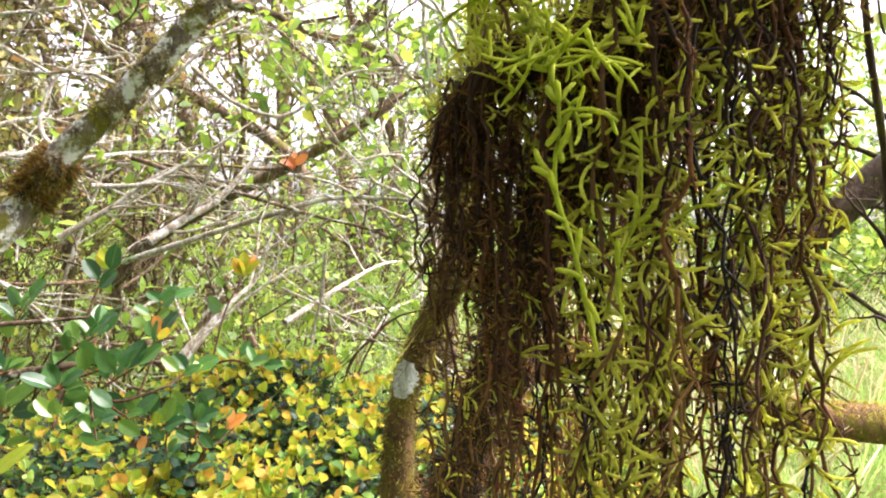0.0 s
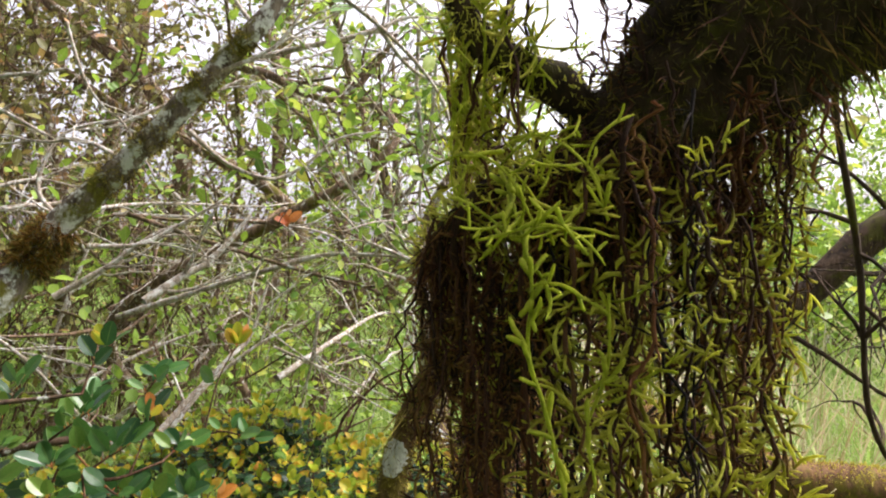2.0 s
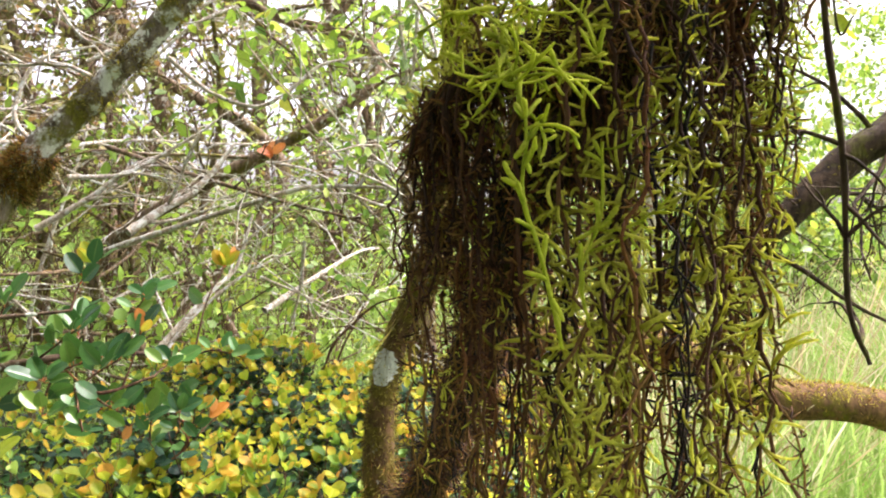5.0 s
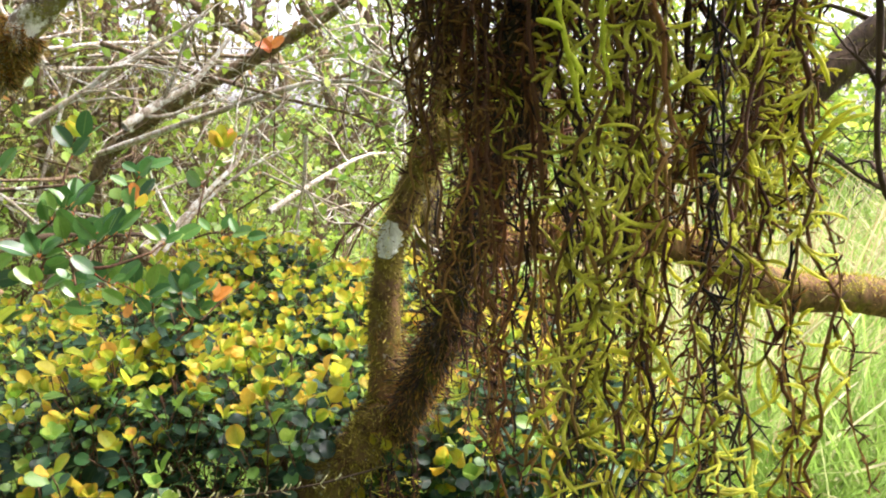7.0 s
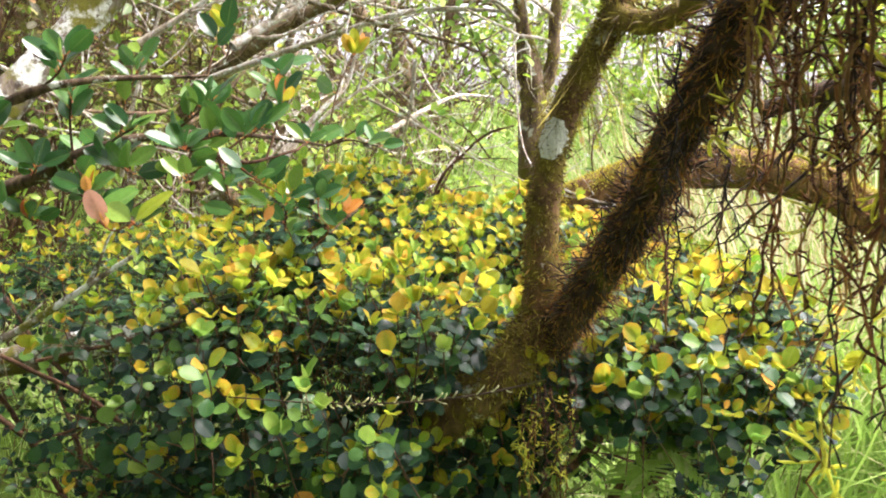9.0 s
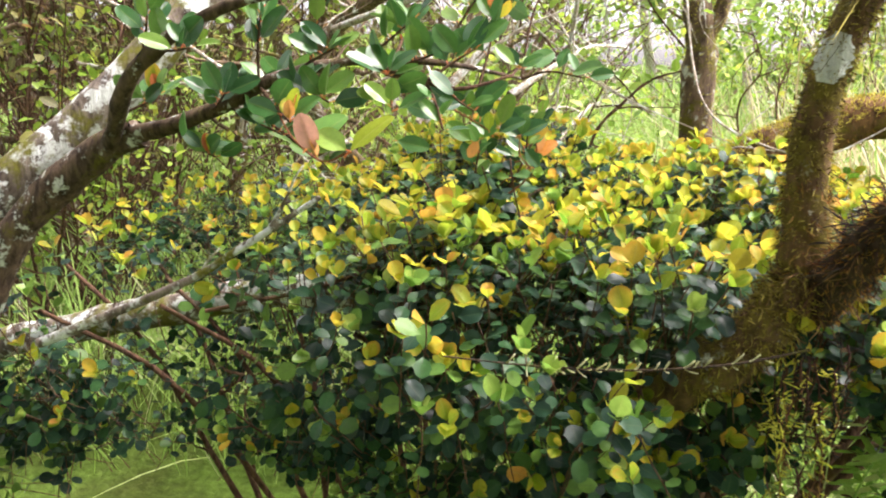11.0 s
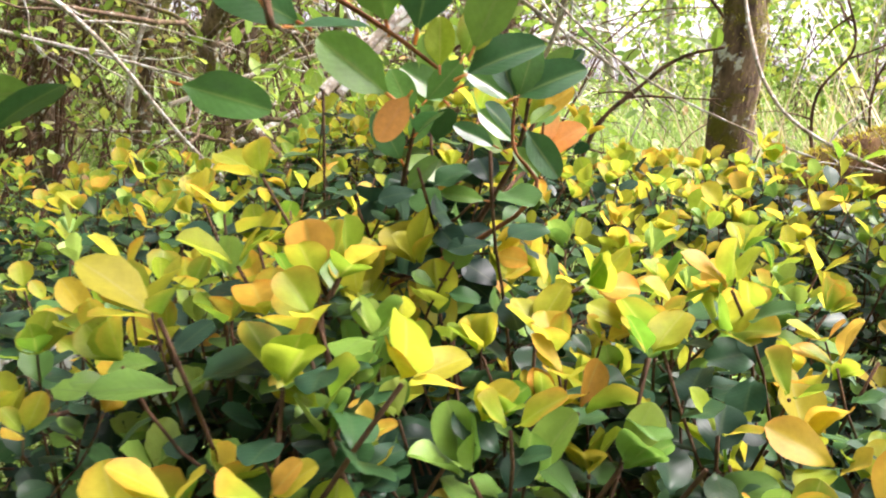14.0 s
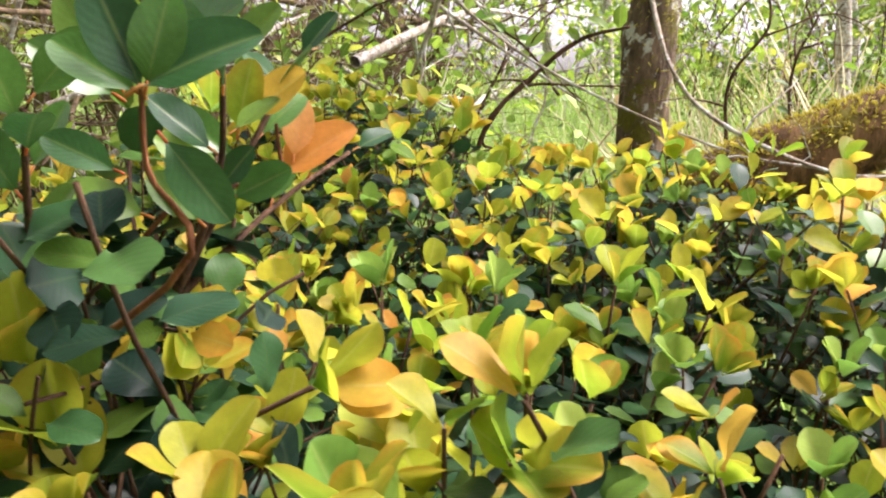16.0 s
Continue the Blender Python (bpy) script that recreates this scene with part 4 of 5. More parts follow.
def sapling():
    t = thing("broad_leaved_sapling", (-1.4, 1.1, 0.0), "sapling with glossy dark green leaves and red new buds", "sapling")
    s = Soup()
    trunk = spline([(-1.4, 1.1, -0.02), (-1.3, 1.1, 0.6), (-1.15, 1.13, 1.02), (-1.0, 1.14, 1.18), (-0.9, 1.13, 1.23)], 30)
    s.add(tube(trunk, taper(0.036, 0.02, 30), 12, 0.1))
    part("trunk", s.mesh("trunk", [M_SAPBARK]), t, "thin dark bent trunk")
    limbs = [spline([(-0.92, 1.13, 1.222), (-0.79, 1.11, 1.258), (-0.69, 1.1, 1.3), (-0.6, 1.13, 1.32), (-0.5, 1.2, 1.32), (-0.4, 1.3, 1.3)], 30),
             spline([(-0.95, 1.13, 1.2), (-0.86, 1.05, 1.3), (-0.76, 1.02, 1.36), (-0.66, 1.03, 1.39), (-0.52, 1.1, 1.4)], 26),
             spline([(-0.6, 1.13, 1.32), (-0.52, 1.06, 1.3), (-0.46, 1.06, 1.285), (-0.4, 1.1, 1.3)], 16),
             spline([(-0.86, 1.2, 0.96), (-0.68, 1.23, 1.0), (-0.54, 1.25, 1.06), (-0.42, 1.28, 1.13)], 16)]
    for k, line in enumerate(limbs):
        s = Soup()
        s.add(tube(line, taper(0.013 if k < 2 else 0.0035, 0.002, len(line)), 10, 0.12))
        part("limb", s.mesh("limb", [M_SAPBARK if k < 2 else M_TWIG]), t)
    tips = [((-0.44, 1.07, 1.33), 7, 0), ((-0.44, 1.2, 1.42), 7, 0), ((-0.54, 1.06, 1.3), 7, 0), ((-0.63, 0.97, 1.25), 3, 2),
            ((-0.36, 1.38, 1.46), 2, 4), ((-0.62, 1.12, 1.42), 8, 0), ((-0.7, 1.08, 1.38), 7, 0), ((-0.39, 1.16, 1.31), 6, 0), ((-0.37, 1.3, 1.235), 6, 0),
            ((-0.58, 1.25, 1.38), 8, 0), ((-0.7, 1.16, 1.3), 7, 0), ((-0.82, 1.03, 1.37), 7, 0), ((-0.31, 1.27, 1.3), 5, 0), ((-0.53, 1.03, 1.26), 6, 0),
            ((-0.6, 1.04, 1.33), 8, 0), ((-0.66, 1.0, 1.42), 8, 0), ((-0.52, 1.12, 1.37), 8, 0), ((-0.75, 0.99, 1.33), 7, 0), ((-0.56, 1.18, 1.3), 7, 0),
            ((-0.45, 1.23, 1.215), 7, 0), ((-0.385, 1.25, 1.235), 6, 0), ((-0.36, 1.4, 1.19), 4, 0),
            ((-0.47, 1.02, 1.24), 5, 0), ((-0.44, 1.06, 1.26), 5, 0), ((-0.85, 1.1, 1.28), 6, 1), ((-0.5, 1.15, 1.47), 6, 1),
            ((-0.61, 1.05, 1.27), 9, 0), ((-0.68, 1.08, 1.23), 9, 0), ((-0.48, 1.1, 1.33), 8, 0), ((-0.74, 1.05, 1.28), 9, 0),
            ((-0.64, 1.12, 1.19), 8, 0), ((-0.78, 1.1, 1.2), 8, 1), ((-0.42, 1.11, 1.37), 5, 1)]
    allpts = np.vstack([ln[3:] for ln in limbs])
    for tip, count, red in tips:
        d = np.linalg.norm(allpts - np.array(tip) + np.array([0.05, 0, 0.04]), axis=1)
        broad_sprig(t, allpts[np.argmin(d)], tip, count, red, 0.6 if tip[2] < 1.26 and tip[0] > -0.5 else 0.85)

    def hand_sprig(stem, leaves):
        """A twig with leaves from one point to another: kind, base, tip, facing."""
        line = spline(stem, 14)
        s = Soup()
        s.add(tube(line, taper(0.0015, 0.0009, 14), 7, 0.08))
        sprig = part("sprig", s.mesh("sprig", [M_REDTWIG]), t)
        for mesh, base, tip, up in leaves:
            y = np.subtract(tip, base)
            ob = part("leaf", mesh[rng.integers(0, 4)], sprig, root=t)
            ob.matrix_local = Matrix(frames(np.array([base]), y[None], np.array([up], float), [np.linalg.norm(y) / 0.06])[0])

    # the sprig that hangs nearest to the path, with a pink new leaf
    hand_sprig([(-0.69, 1.1, 1.3), (-0.65, 1.0, 1.25), (-0.585, 0.925, 1.214), (-0.55, 0.912, 1.222)],
               [(YELLOW_MESH, (-0.548, 0.912, 1.223), (-0.505, 0.925, 1.268), (-0.7, -0.6, 0.3)), (MID_MESH, (-0.55, 0.912, 1.225), (-0.592, 0.93, 1.245), (0.1, -0.9, 0.5)),
                (PINK_MESH, (-0.588, 0.922, 1.222), (-0.6, 0.91, 1.268), (0.3, -1, 0.1)), (BIG_MESH, (-0.6, 0.94, 1.225), (-0.56, 0.97, 1.27), (-0.3, -0.8, 0.4)), (RED_MESH, (-0.585, 0.924, 1.218), (-0.588, 0.92, 1.24), (1, -0.3, 0))])
    # the sprig that crowns the dark tuft
    hand_sprig([(-0.56, 1.16, 1.305), (-0.504, 1.12, 1.277), (-0.455, 1.12, 1.251), (-0.43, 1.13, 1.235)],
               [(BIG_MESH, (-0.547, 1.126, 1.221), (-0.504, 1.126, 1.212), (0, -0.8, 0.5)), (MID_MESH, (-0.45, 1.12, 1.222), (-0.485, 1.11, 1.248), (0.3, -0.9, 0.3)), (BIG_MESH, (-0.49, 1.12, 1.25), (-0.535, 1.12, 1.272), (0.2, -0.8, 0.6)),
                (BIG_MESH, (-0.417, 1.12, 1.232), (-0.378, 1.12, 1.254), (-0.4, -0.8, 0.6)), (RED_MESH, (-0.441, 1.12, 1.222), (-0.455, 1.115, 1.2), (0, -1, 0.2)), (YELLOW_MESH, (-0.428, 1.12, 1.235), (-0.43, 1.125, 1.262), (0, -1, 0.2)),
                (YELLOW_MESH, (-0.418, 1.12, 1.24), (-0.408, 1.13, 1.268), (0.1, -1, 0.2)), (BIG_MESH, (-0.414, 1.12, 1.243), (-0.398, 1.12, 1.285), (-0.2, -1, 0.2)), (BIG_MESH, (-0.452, 1.12, 1.252), (-0.462, 1.1, 1.298), (0.1, -1, 0.2)),
                (BIG_MESH, (-0.44, 1.13, 1.25), (-0.43, 1.11, 1.295), (0.3, -1, 0.1)), (BIG_MESH, (-0.47, 1.12, 1.26), (-0.5, 1.1, 1.29), (0.3, -1, 0.3))])
    # dark leaves behind it
    hand_sprig([(-0.5, 1.25, 1.08)] + [(-0.385, 1.2, 1.165), (-0.394, 1.2, 1.198), (-0.395, 1.2, 1.224)],
               [(BIG_MESH, (-0.395, 1.2, 1.224), (-0.352, 1.2, 1.249), (-0.3, -0.8, 0.5)), (BIG_MESH, (-0.395, 1.2, 1.224), (-0.409, 1.2, 1.257), (0.3, -0.9, 0.2)), (BIG_MESH, (-0.397, 1.2, 1.223), (-0.427, 1.2, 1.24), (0.2, -0.7, 0.6)), (BIG_MESH, (-0.404, 1.2, 1.198), (-0.427, 1.2, 1.208), (0, -0.7, 0.7)), (BIG_MESH, (-0.378, 1.2, 1.183), (-0.396, 1.2, 1.2), (0.3, -0.8, 0.5)), (BIG_MESH, (-0.407, 1.2, 1.168), (-0.432, 1.2, 1.171), (0, -0.6, 0.8)), (BIG_MESH, (-0.388, 1.2, 1.208), (-0.368, 1.2, 1.183), (-0.3, -0.6, 0.7)), (BIG_MESH, (-0.393, 1.2, 1.225), (-0.385, 1.2, 1.257), (0.2, -1, 0.1))])
    # its neighbour with the orange leaf
    hand_sprig([(-0.54, 1.25, 1.06), (-0.46, 1.29, 1.13), (-0.42, 1.3, 1.175), (-0.379, 1.3, 1.185), (-0.375, 1.29, 1.21)],
               [(BIG_MESH, (-0.43, 1.29, 1.23), (-0.383, 1.27, 1.258), (-0.3, -0.8, 0.5)), (YELLOW_MESH, (-0.387, 1.275, 1.208), (-0.381, 1.275, 1.243), (0, -1, 0.2)), (ORANGE_MESH, (-0.379, 1.31, 1.185), (-0.34, 1.32, 1.218), (-0.5, -0.8, 0.4)),
                (RED_MESH, (-0.372, 1.31, 1.195), (-0.367, 1.31, 1.226), (0.6, -0.8, 0)), (YELLOW_MESH, (-0.382, 1.28, 1.215), (-0.355, 1.27, 1.235), (-0.3, -0.9, 0.3)), (BIG_MESH, (-0.443, 1.29, 1.225), (-0.455, 1.27, 1.26), (0.3, -0.9, 0.3)),
                (BIG_MESH, (-0.44, 1.28, 1.22), (-0.47, 1.26, 1.245), (0.3, -0.8, 0.5)), (BIG_MESH, (-0.43, 1.28, 1.17), (-0.465, 1.27, 1.185), (0, -0.7, 0.7)), (MID_MESH, (-0.4, 1.29, 1.19), (-0.425, 1.27, 1.205), (0, -0.8, 0.6))])


sapling()


# ---------- leaning limb with lichen, dead branches, logs ----------
def lichened_limb():
    t = thing("lichened_tree", (-2.1, 1.1, 0.0), "leaning grey tree limb blotched with lichen and moss", "tree")
    line = spline([(-2.1, 1.1, -0.05), (-1.75, 1.12, 0.55), (-1.3, 1.17, 1.02), (-1.02, 1.27, 1.28), (-0.83, 1.42, 1.54), (-0.743, 1.45, 1.668), (-0.573, 1.45, 1.837), (-0.415, 1.45, 2.01), (-0.3, 1.46, 2.15), (-0.1, 1.5, 2.5), (0.1, 1.6, 3.0)], 70)
    r = taper(0.042, 0.013, 70)
    s = Soup()
    s.add(tube(line, r, 12, 0.08))
    fuzz(s, line[36:52], r[36:52], 900, 0.012, 1, 0.0)
    for i in (31, 38, 41, 45, 49):
        fuzz(s, line[i:i + 3], r[i:i + 3], 380, 0.012, 1, 0.2, width=0.0022)
    part("trunk", s.mesh("trunk", [M_LIMB, M_MOSS]), t)
    s = Soup()
    k = np.argmin(np.linalg.norm(line - np.array([-0.76, 1.43, 1.63]), axis=1))
    fuzz(s, line[k - 3:k + 3], r[k] * 1.15, 2600, 0.018, 0, 0.1, width=0.002)
    fuzz(s, line[k - 3:k + 3], r[k] * 1.15, 2200, 0.022, 1, 0.8, width=0.002)
    tagged(part("moss_knob", s.mesh("moss_knob", [M_RUSTMOSS, M_DARKMOSS]), t, "rust-brown moss tuft"), kind="stuff")
    for i in (40, 46, 52, 55, 58, 62):
        s = Soup()
        branching(s, line[i], unit(np.array([rng.normal(-0.1, 0.6), rng.normal(0.3, 0.4), rng.uniform(0.2, 0.9)])), rng.uniform(0.35, 0.6), 0.006, 2, 0, 0.2, (2, 5), 0.9, 0.0, None, 5)
        part("twig", s.mesh("twig", [M_DEAD]), t)


lichened_limb()


def dead_branch(ctrl, radius, label, kids=5, levels=1, mat=M_DEAD, reach=0.35):
    t = thing("dead_branch", tuple(ctrl[0]), label, "branch", "dead branches among the trees")
    s = Soup()
    line = spline(ctrl, 8 * len(ctrl))
    n = len(line)
    s.add(tube(line, taper(radius, radius * 0.45, n), 8, 0.08))
    part("wood", s.mesh("wood", [mat]), t)
    for _ in range(kids):
        i = rng.integers(3, n - 1)
        d = unit(line[i] - line[i - 1])
        s = Soup()
        branching(s, line[i], unit(d + random_dirs(1)[0] * 0.9), rng.uniform(0.4, 1.0) * reach, radius * 0.5, levels, 0, 0.16, (2, 4), 0.8, 0.0, None, 5)
        part("twig", s.mesh("twig", [mat]), t)


dead_branch([(-1.0, 2.35, 1.46), (-0.608, 2.3, 1.579), (-0.366, 2.3, 1.65), (-0.2, 2.29, 1.655), (-0.02, 2.25, 1.64)], 0.0105, "grey dead branch reaching to the mossy post tree")
dead_branch([(-0.95, 2.3, 1.78), (-0.734, 2.25, 1.707), (-0.408, 2.25, 1.606), (-0.186, 2.25, 1.547), (-0.03, 2.24, 1.45)], 0.008, "dark arching dead branch", 5, 1, M_FARBARK)
dead_branch([(-1.05, 1.08, 0.94), (-0.843, 1.1, 1.028), (-0.746, 1.1, 1.085), (-0.642, 1.1, 1.15)], 0.0075, "thin bare branch leaning across the shrub", 2, 1, M_LIMB, 0.15)
dead_branch([(-0.618, 1.85, 1.948), (-0.523, 1.867, 1.867), (-0.412, 1.883, 1.832), (-0.33, 1.9, 1.875), (-0.26, 1.917, 1.938), (-0.189, 1.933, 1.961), (-0.101, 1.95, 1.969)], 0.0062, "pale curved twig sweeping up at its tip", 3, 1, M_DEAD, 0.25)
dead_branch([(-0.845, 1.75, 1.652), (-0.896, 1.77, 1.717), (-0.96, 1.79, 1.794), (-0.937, 1.81, 1.901), (-0.89, 1.83, 1.951), (-0.795, 1.85, 1.975)], 0.0065, "bleached crooked twig among the trees", 3, 1, M_DEAD, 0.2)
dead_branch([(-1.109, 1.8, 2.014), (-0.998, 1.8, 1.953), (-0.929, 1.8, 1.916)], 0.006, "bleached grey dead branch in the thicket", 2, 1, M_DEAD, 0.2)
dead_branch([(-1.131, 1.8, 1.78), (-1.051, 1.85, 1.816), (-1.0, 1.9, 1.835)], 0.007, "bleached grey dead branch in the thicket", 2, 1, M_DEAD, 0.2)
dead_branch([(-0.742, 1.9, 1.519), (-0.68, 1.967, 1.576), (-0.604, 2.033, 1.637), (-0.522, 2.1, 1.757)], 0.0135, "thick pale broken branch in the thicket", 3, 1, M_DEAD, 0.3)
dead_branch([(-0.639, 1.75, 1.22), (-0.577, 1.8, 1.3), (-0.511, 1.85, 1.378), (-0.468, 1.9, 1.432), (-0.438, 1.95, 1.563)], 0.008, "pale leaning twig over the shrub", 3, 1, M_DEAD, 0.3)
dead_branch([(-0.63, 1.8, 1.218), (-0.557, 1.867, 1.32), (-0.454, 1.933, 1.409), (-0.342, 2.0, 1.466)], 0.006, "pale leaning twig over the shrub", 3, 1, M_DEAD, 0.3)
dead_branch([(-0.658, 2.3, 2.253), (-0.531, 2.32, 2.225), (-0.409, 2.34, 2.169), (-0.305, 2.36, 2.158), (-0.2, 2.38, 2.265), (-0.129, 2.4, 2.383)], 0.016, "dark gnarled branch with brown dead leaves", 6, 1, M_FARBARK, 0.4)
dead_branch([(-0.149, 1.7, 2.189), (-0.064, 1.733, 2.082), (0.03, 1.767, 2.032), (0.1, 1.8, 1.959)], 0.0065, "pale straight twig among the trees", 2, 1, M_DEAD, 0.25)
dead_branch([(-0.958, 1.9, 2.241), (-0.924, 1.925, 2.11), (-0.882, 1.95, 2.035), (-0.833, 1.975, 1.989), (-0.757, 2.0, 1.851)], 0.005, "bleached crooked twig among the trees", 4, 1, M_DEAD, 0.3)
dead_branch([(-1.278, 2.1, 2.15), (-1.135, 2.1, 2.165), (-1.048, 2.1, 2.176)], 0.008, "bleached grey dead branch in the thicket", 2, 1, M_DEAD, 0.3)
dead_branch([(-0.889, 1.9, 1.659), (-0.773, 1.933, 1.666), (-0.682, 1.967, 1.718), (-0.559, 2.0, 1.799)], 0.0075, "bleached crooked twig among the trees", 4, 1, M_DEAD, 0.3)
dead_branch([(-0.972, 1.9, 1.529), (-0.859, 1.933, 1.603), (-0.742, 1.967, 1.695), (-0.664, 2.0, 1.729)], 0.009, "thick pale broken branch in the thicket", 4, 1, M_DEAD, 0.3)
dead_branch([(-0.312, 2.0, 1.489), (-0.336, 2.05, 1.348), (-0.372, 2.1, 1.249)], 0.006, "pale leaning twig over the shrub", 2, 1, M_DEAD, 0.2)
dead_branch([(-0.431, 2.0, 1.397), (-0.277, 2.1, 1.313), (-0.107, 2.2, 1.221)], 0.004, "pale leaning twig over the shrub", 2, 1, M_DEAD, 0.2)
dead_branch([(-0.048, 2.1, 2.295), (-0.055, 2.133, 2.125), (-0.038, 2.167, 1.935), (-0.112, 2.2, 1.772)], 0.007, "pale straight twig among the trees", 4, 1, M_DEAD, 0.3)
dead_branch([(0.001, 2.1, 2.198), (-0.013, 2.133, 2.011), (-0.045, 2.167, 1.819), (-0.024, 2.2, 1.622)], 0.006, "bleached crooked twig among the trees", 4, 1, M_DEAD, 0.3)
for k in range(22):
    a = np.array([rng.uniform(-2.6, -0.3), rng.uniform(2.3, 3.6), rng.uniform(0.9, 2.3)])
    d = unit(np.array([rng.normal(0.7, 0.5), abs(rng.normal(0, 0.4)), rng.normal(0.35, 0.45)])) * rng.uniform(0.6, 1.3)
    d[0] = min(d[0], -0.1 - a[0])
    dead_branch([a, a + d * 0.35 + rng.normal(0, 0.05, 3), a + d * 0.7 + rng.normal(0, 0.06, 3), a + d], rng.uniform(0.005, 0.013), "bleached grey dead branch in the thicket", 5, 2, M_DEAD, 0.5)


def fallen_log(ctrl, radius, label, mat, mossy):
    t = thing("fallen_log", tuple(ctrl[0]), label, "log")
    s = Soup()
    line = spline(ctrl, 40)
    s.add(tube(line, radius, 14, 0.07))
    if mossy:
        fuzz(s, line, radius, 20000, 0.01, 1, -0.2, 0.15, width=0.0028)
        fuzz(s, line, radius, 2500, 0.012, 2, 0.6, width=0.002)
    part("wood", s.mesh("wood", [mat, M_LOGMOSS, M_RUSTMOSS]), t)


fallen_log([(-0.12, 2.0, 1.0), (0.03, 1.95, 1.11), (0.15, 1.93, 1.17), (0.3, 1.92, 1.222), (0.5, 1.91, 1.225), (0.68, 1.91, 1.18), (0.9, 1.93, 1.07), (1.25, 1.95, 1.02), (1.8, 2.0, 0.75), (2.6, 2.1, 0.05)], 0.05, "moss-covered leaning log behind the shrub", M_LOG, True)
fallen_log([(-2.4, 1.75, 0.3), (-1.7, 1.62, 0.68), (-1.326, 1.57, 0.8), (-1.09, 1.57, 0.85), (-0.83, 1.54, 0.905), (-0.5, 1.52, 0.89)], 0.033, "grey lichened log under the branches", M_LIMB, False)


# ---------- the post tree ----------
def post_tree():
    t = thing("post_tree", (0.0, 2.23, 0.0), "slim tree with a mossy brown trunk that forks", "tree")
    s = Soup()
    line = spline([(0.0, 2.23, -0.03), (0.01, 2.23, 0.6), (0.003, 2.23, 1.2), (0.0, 2.23, 1.4), (-0.02, 2.23, 1.53), (-0.042, 2.23, 1.67), (0.0, 2.25, 1.82), (0.14, 2.28, 2.1), (0.35, 2.35, 2.9)], 50)
    r = np.interp(np.linspace(0, 1, 50), [0, 0.45, 0.55, 1], [0.05, 0.037, 0.02, 0.008])
    s.add(tube(line, r, 12, 0.07))
    fuzz(s, line, r, 2500, 0.012, 1, 0.3)
    l2 = spline([(0.0, 2.23, 1.38), (0.05, 2.23, 1.5), (0.06, 2.23, 1.67), (0.13, 2.22, 2.0), (0.32, 2.25, 2.8)], 30)
    s.add(tube(l2, taper(0.022, 0.01, 30), 10, 0.07))
    fuzz(s, l2, 0.018, 900, 0.012, 1, 0.3)
    part("trunk", s.mesh("trunk", [M_FARBARK, M_LOGMOSS]), t)
    ends = []
    for i in range(24):
        s = Soup()
        p = line[rng.integers(27, 49)] if i % 2 else l2[rng.integers(9, 29)]
        branching(s, p, unit(np.array([rng.normal(0, 1), rng.normal(0, 1), rng.uniform(-0.1, 0.6)])), rng.uniform(0.35, 0.8), 0.006, 1, 0, 0.16, (3, 5), 0.8, 0.1, ends, 5)
        part("twig", s.mesh("twig", [M_DEAD]), t)
    s = Soup()
    leaves_on(s, ends, 6, 1.0, 0, leaf_piece(0.03, 0.02, 0.5, 2, 4, 0.2, 0.1))
    tagged(part("crown", s.mesh("crown", [M_FAR_LEAF]), t), kind="stuff")


post_tree()


# ---------- background woods ----------
FAR_PIECE = leaf_piece(0.05, 0.03, 0.5, 2, 4, 0.25, 0.15)


def woodland_tree(x, y, height, radius, per, label, lean=0.12, low=0.25, n=16, size=1.0, mat=M_FARBARK, reach=1.0):
    t = thing("woodland_tree", (x, y, float(rise(x, y))), label, "tree", "woodland trees")
    z0 = float(rise(x, y)) - 0.05
    w = rng.normal(0, lean, (5, 2))
    ctrl = [(x + w[k, 0] * k * 0.4, y + w[k, 1] * k * 0.4, z0 + height * k / 4) for k in range(5)]
    line = spline(ctrl, 26)
    s = Soup()
    s.add(tube(line, taper(radius, radius * 0.25, 26), 9, 0.09))
    part("trunk", s.mesh("trunk", [mat]), t)
    ends = []
    for _ in range(n):
        s = Soup()
        i = rng.integers(int(26 * low), 25)
        branching(s, line[i], unit(np.array([rng.normal(0, 1), rng.normal(0, 1), rng.uniform(-0.1, 0.8)])), rng.uniform(0.5, 1.1) * reach, radius * 0.35 * (1 - i / 34), 2, 0, 0.2, (2, 5), 0.9, 0.1, ends, 5)
        part("limb", s.mesh("limb", [mat]), t)
    if per:
        s = Soup()
        leaves_on(s, ends, per, size, 0, FAR_PIECE, 0.06)
        tagged(part("crown", s.mesh("crown", [M_WOODLEAF if x < -1.2 else M_FAR_LEAF]), t), kind="stuff")


for x, y, h, r, per in [(-2.3, 4.2, 4.2, 0.05, 2), (-2.55, 4.4, 4.5, 0.07, 2), (-3.1, 3.4, 4.5, 0.1, 4), (-1.4, 3.9, 3.8, 0.06, 3), (-2.9, 4.6, 5, 0.1, 6), (-1.0, 3.2, 2.8, 0.045, 3), (-0.75, 3.6, 2.8, 0.03, 6),
                        (-1.7, 5.0, 5, 0.09, 7), (-3.9, 5.2, 6, 0.12, 7), (-0.9, 5.2, 4, 0.07, 6), (-4.6, 4.0, 5, 0.11, 7), (-3.6, 2.6, 4, 0.08, 6), (-5.2, 6.5, 7, 0.14, 8), (-2.6, 6.8, 6, 0.11, 8), (-1.0, 7.5, 5, 0.1, 8)]:
    woodland_tree(x, y, h, r, (per + 1) // 2 if y < 4 else per, "slender crooked woodland tree with tangled bare limbs and sparse leaves", 0.34, n=22)
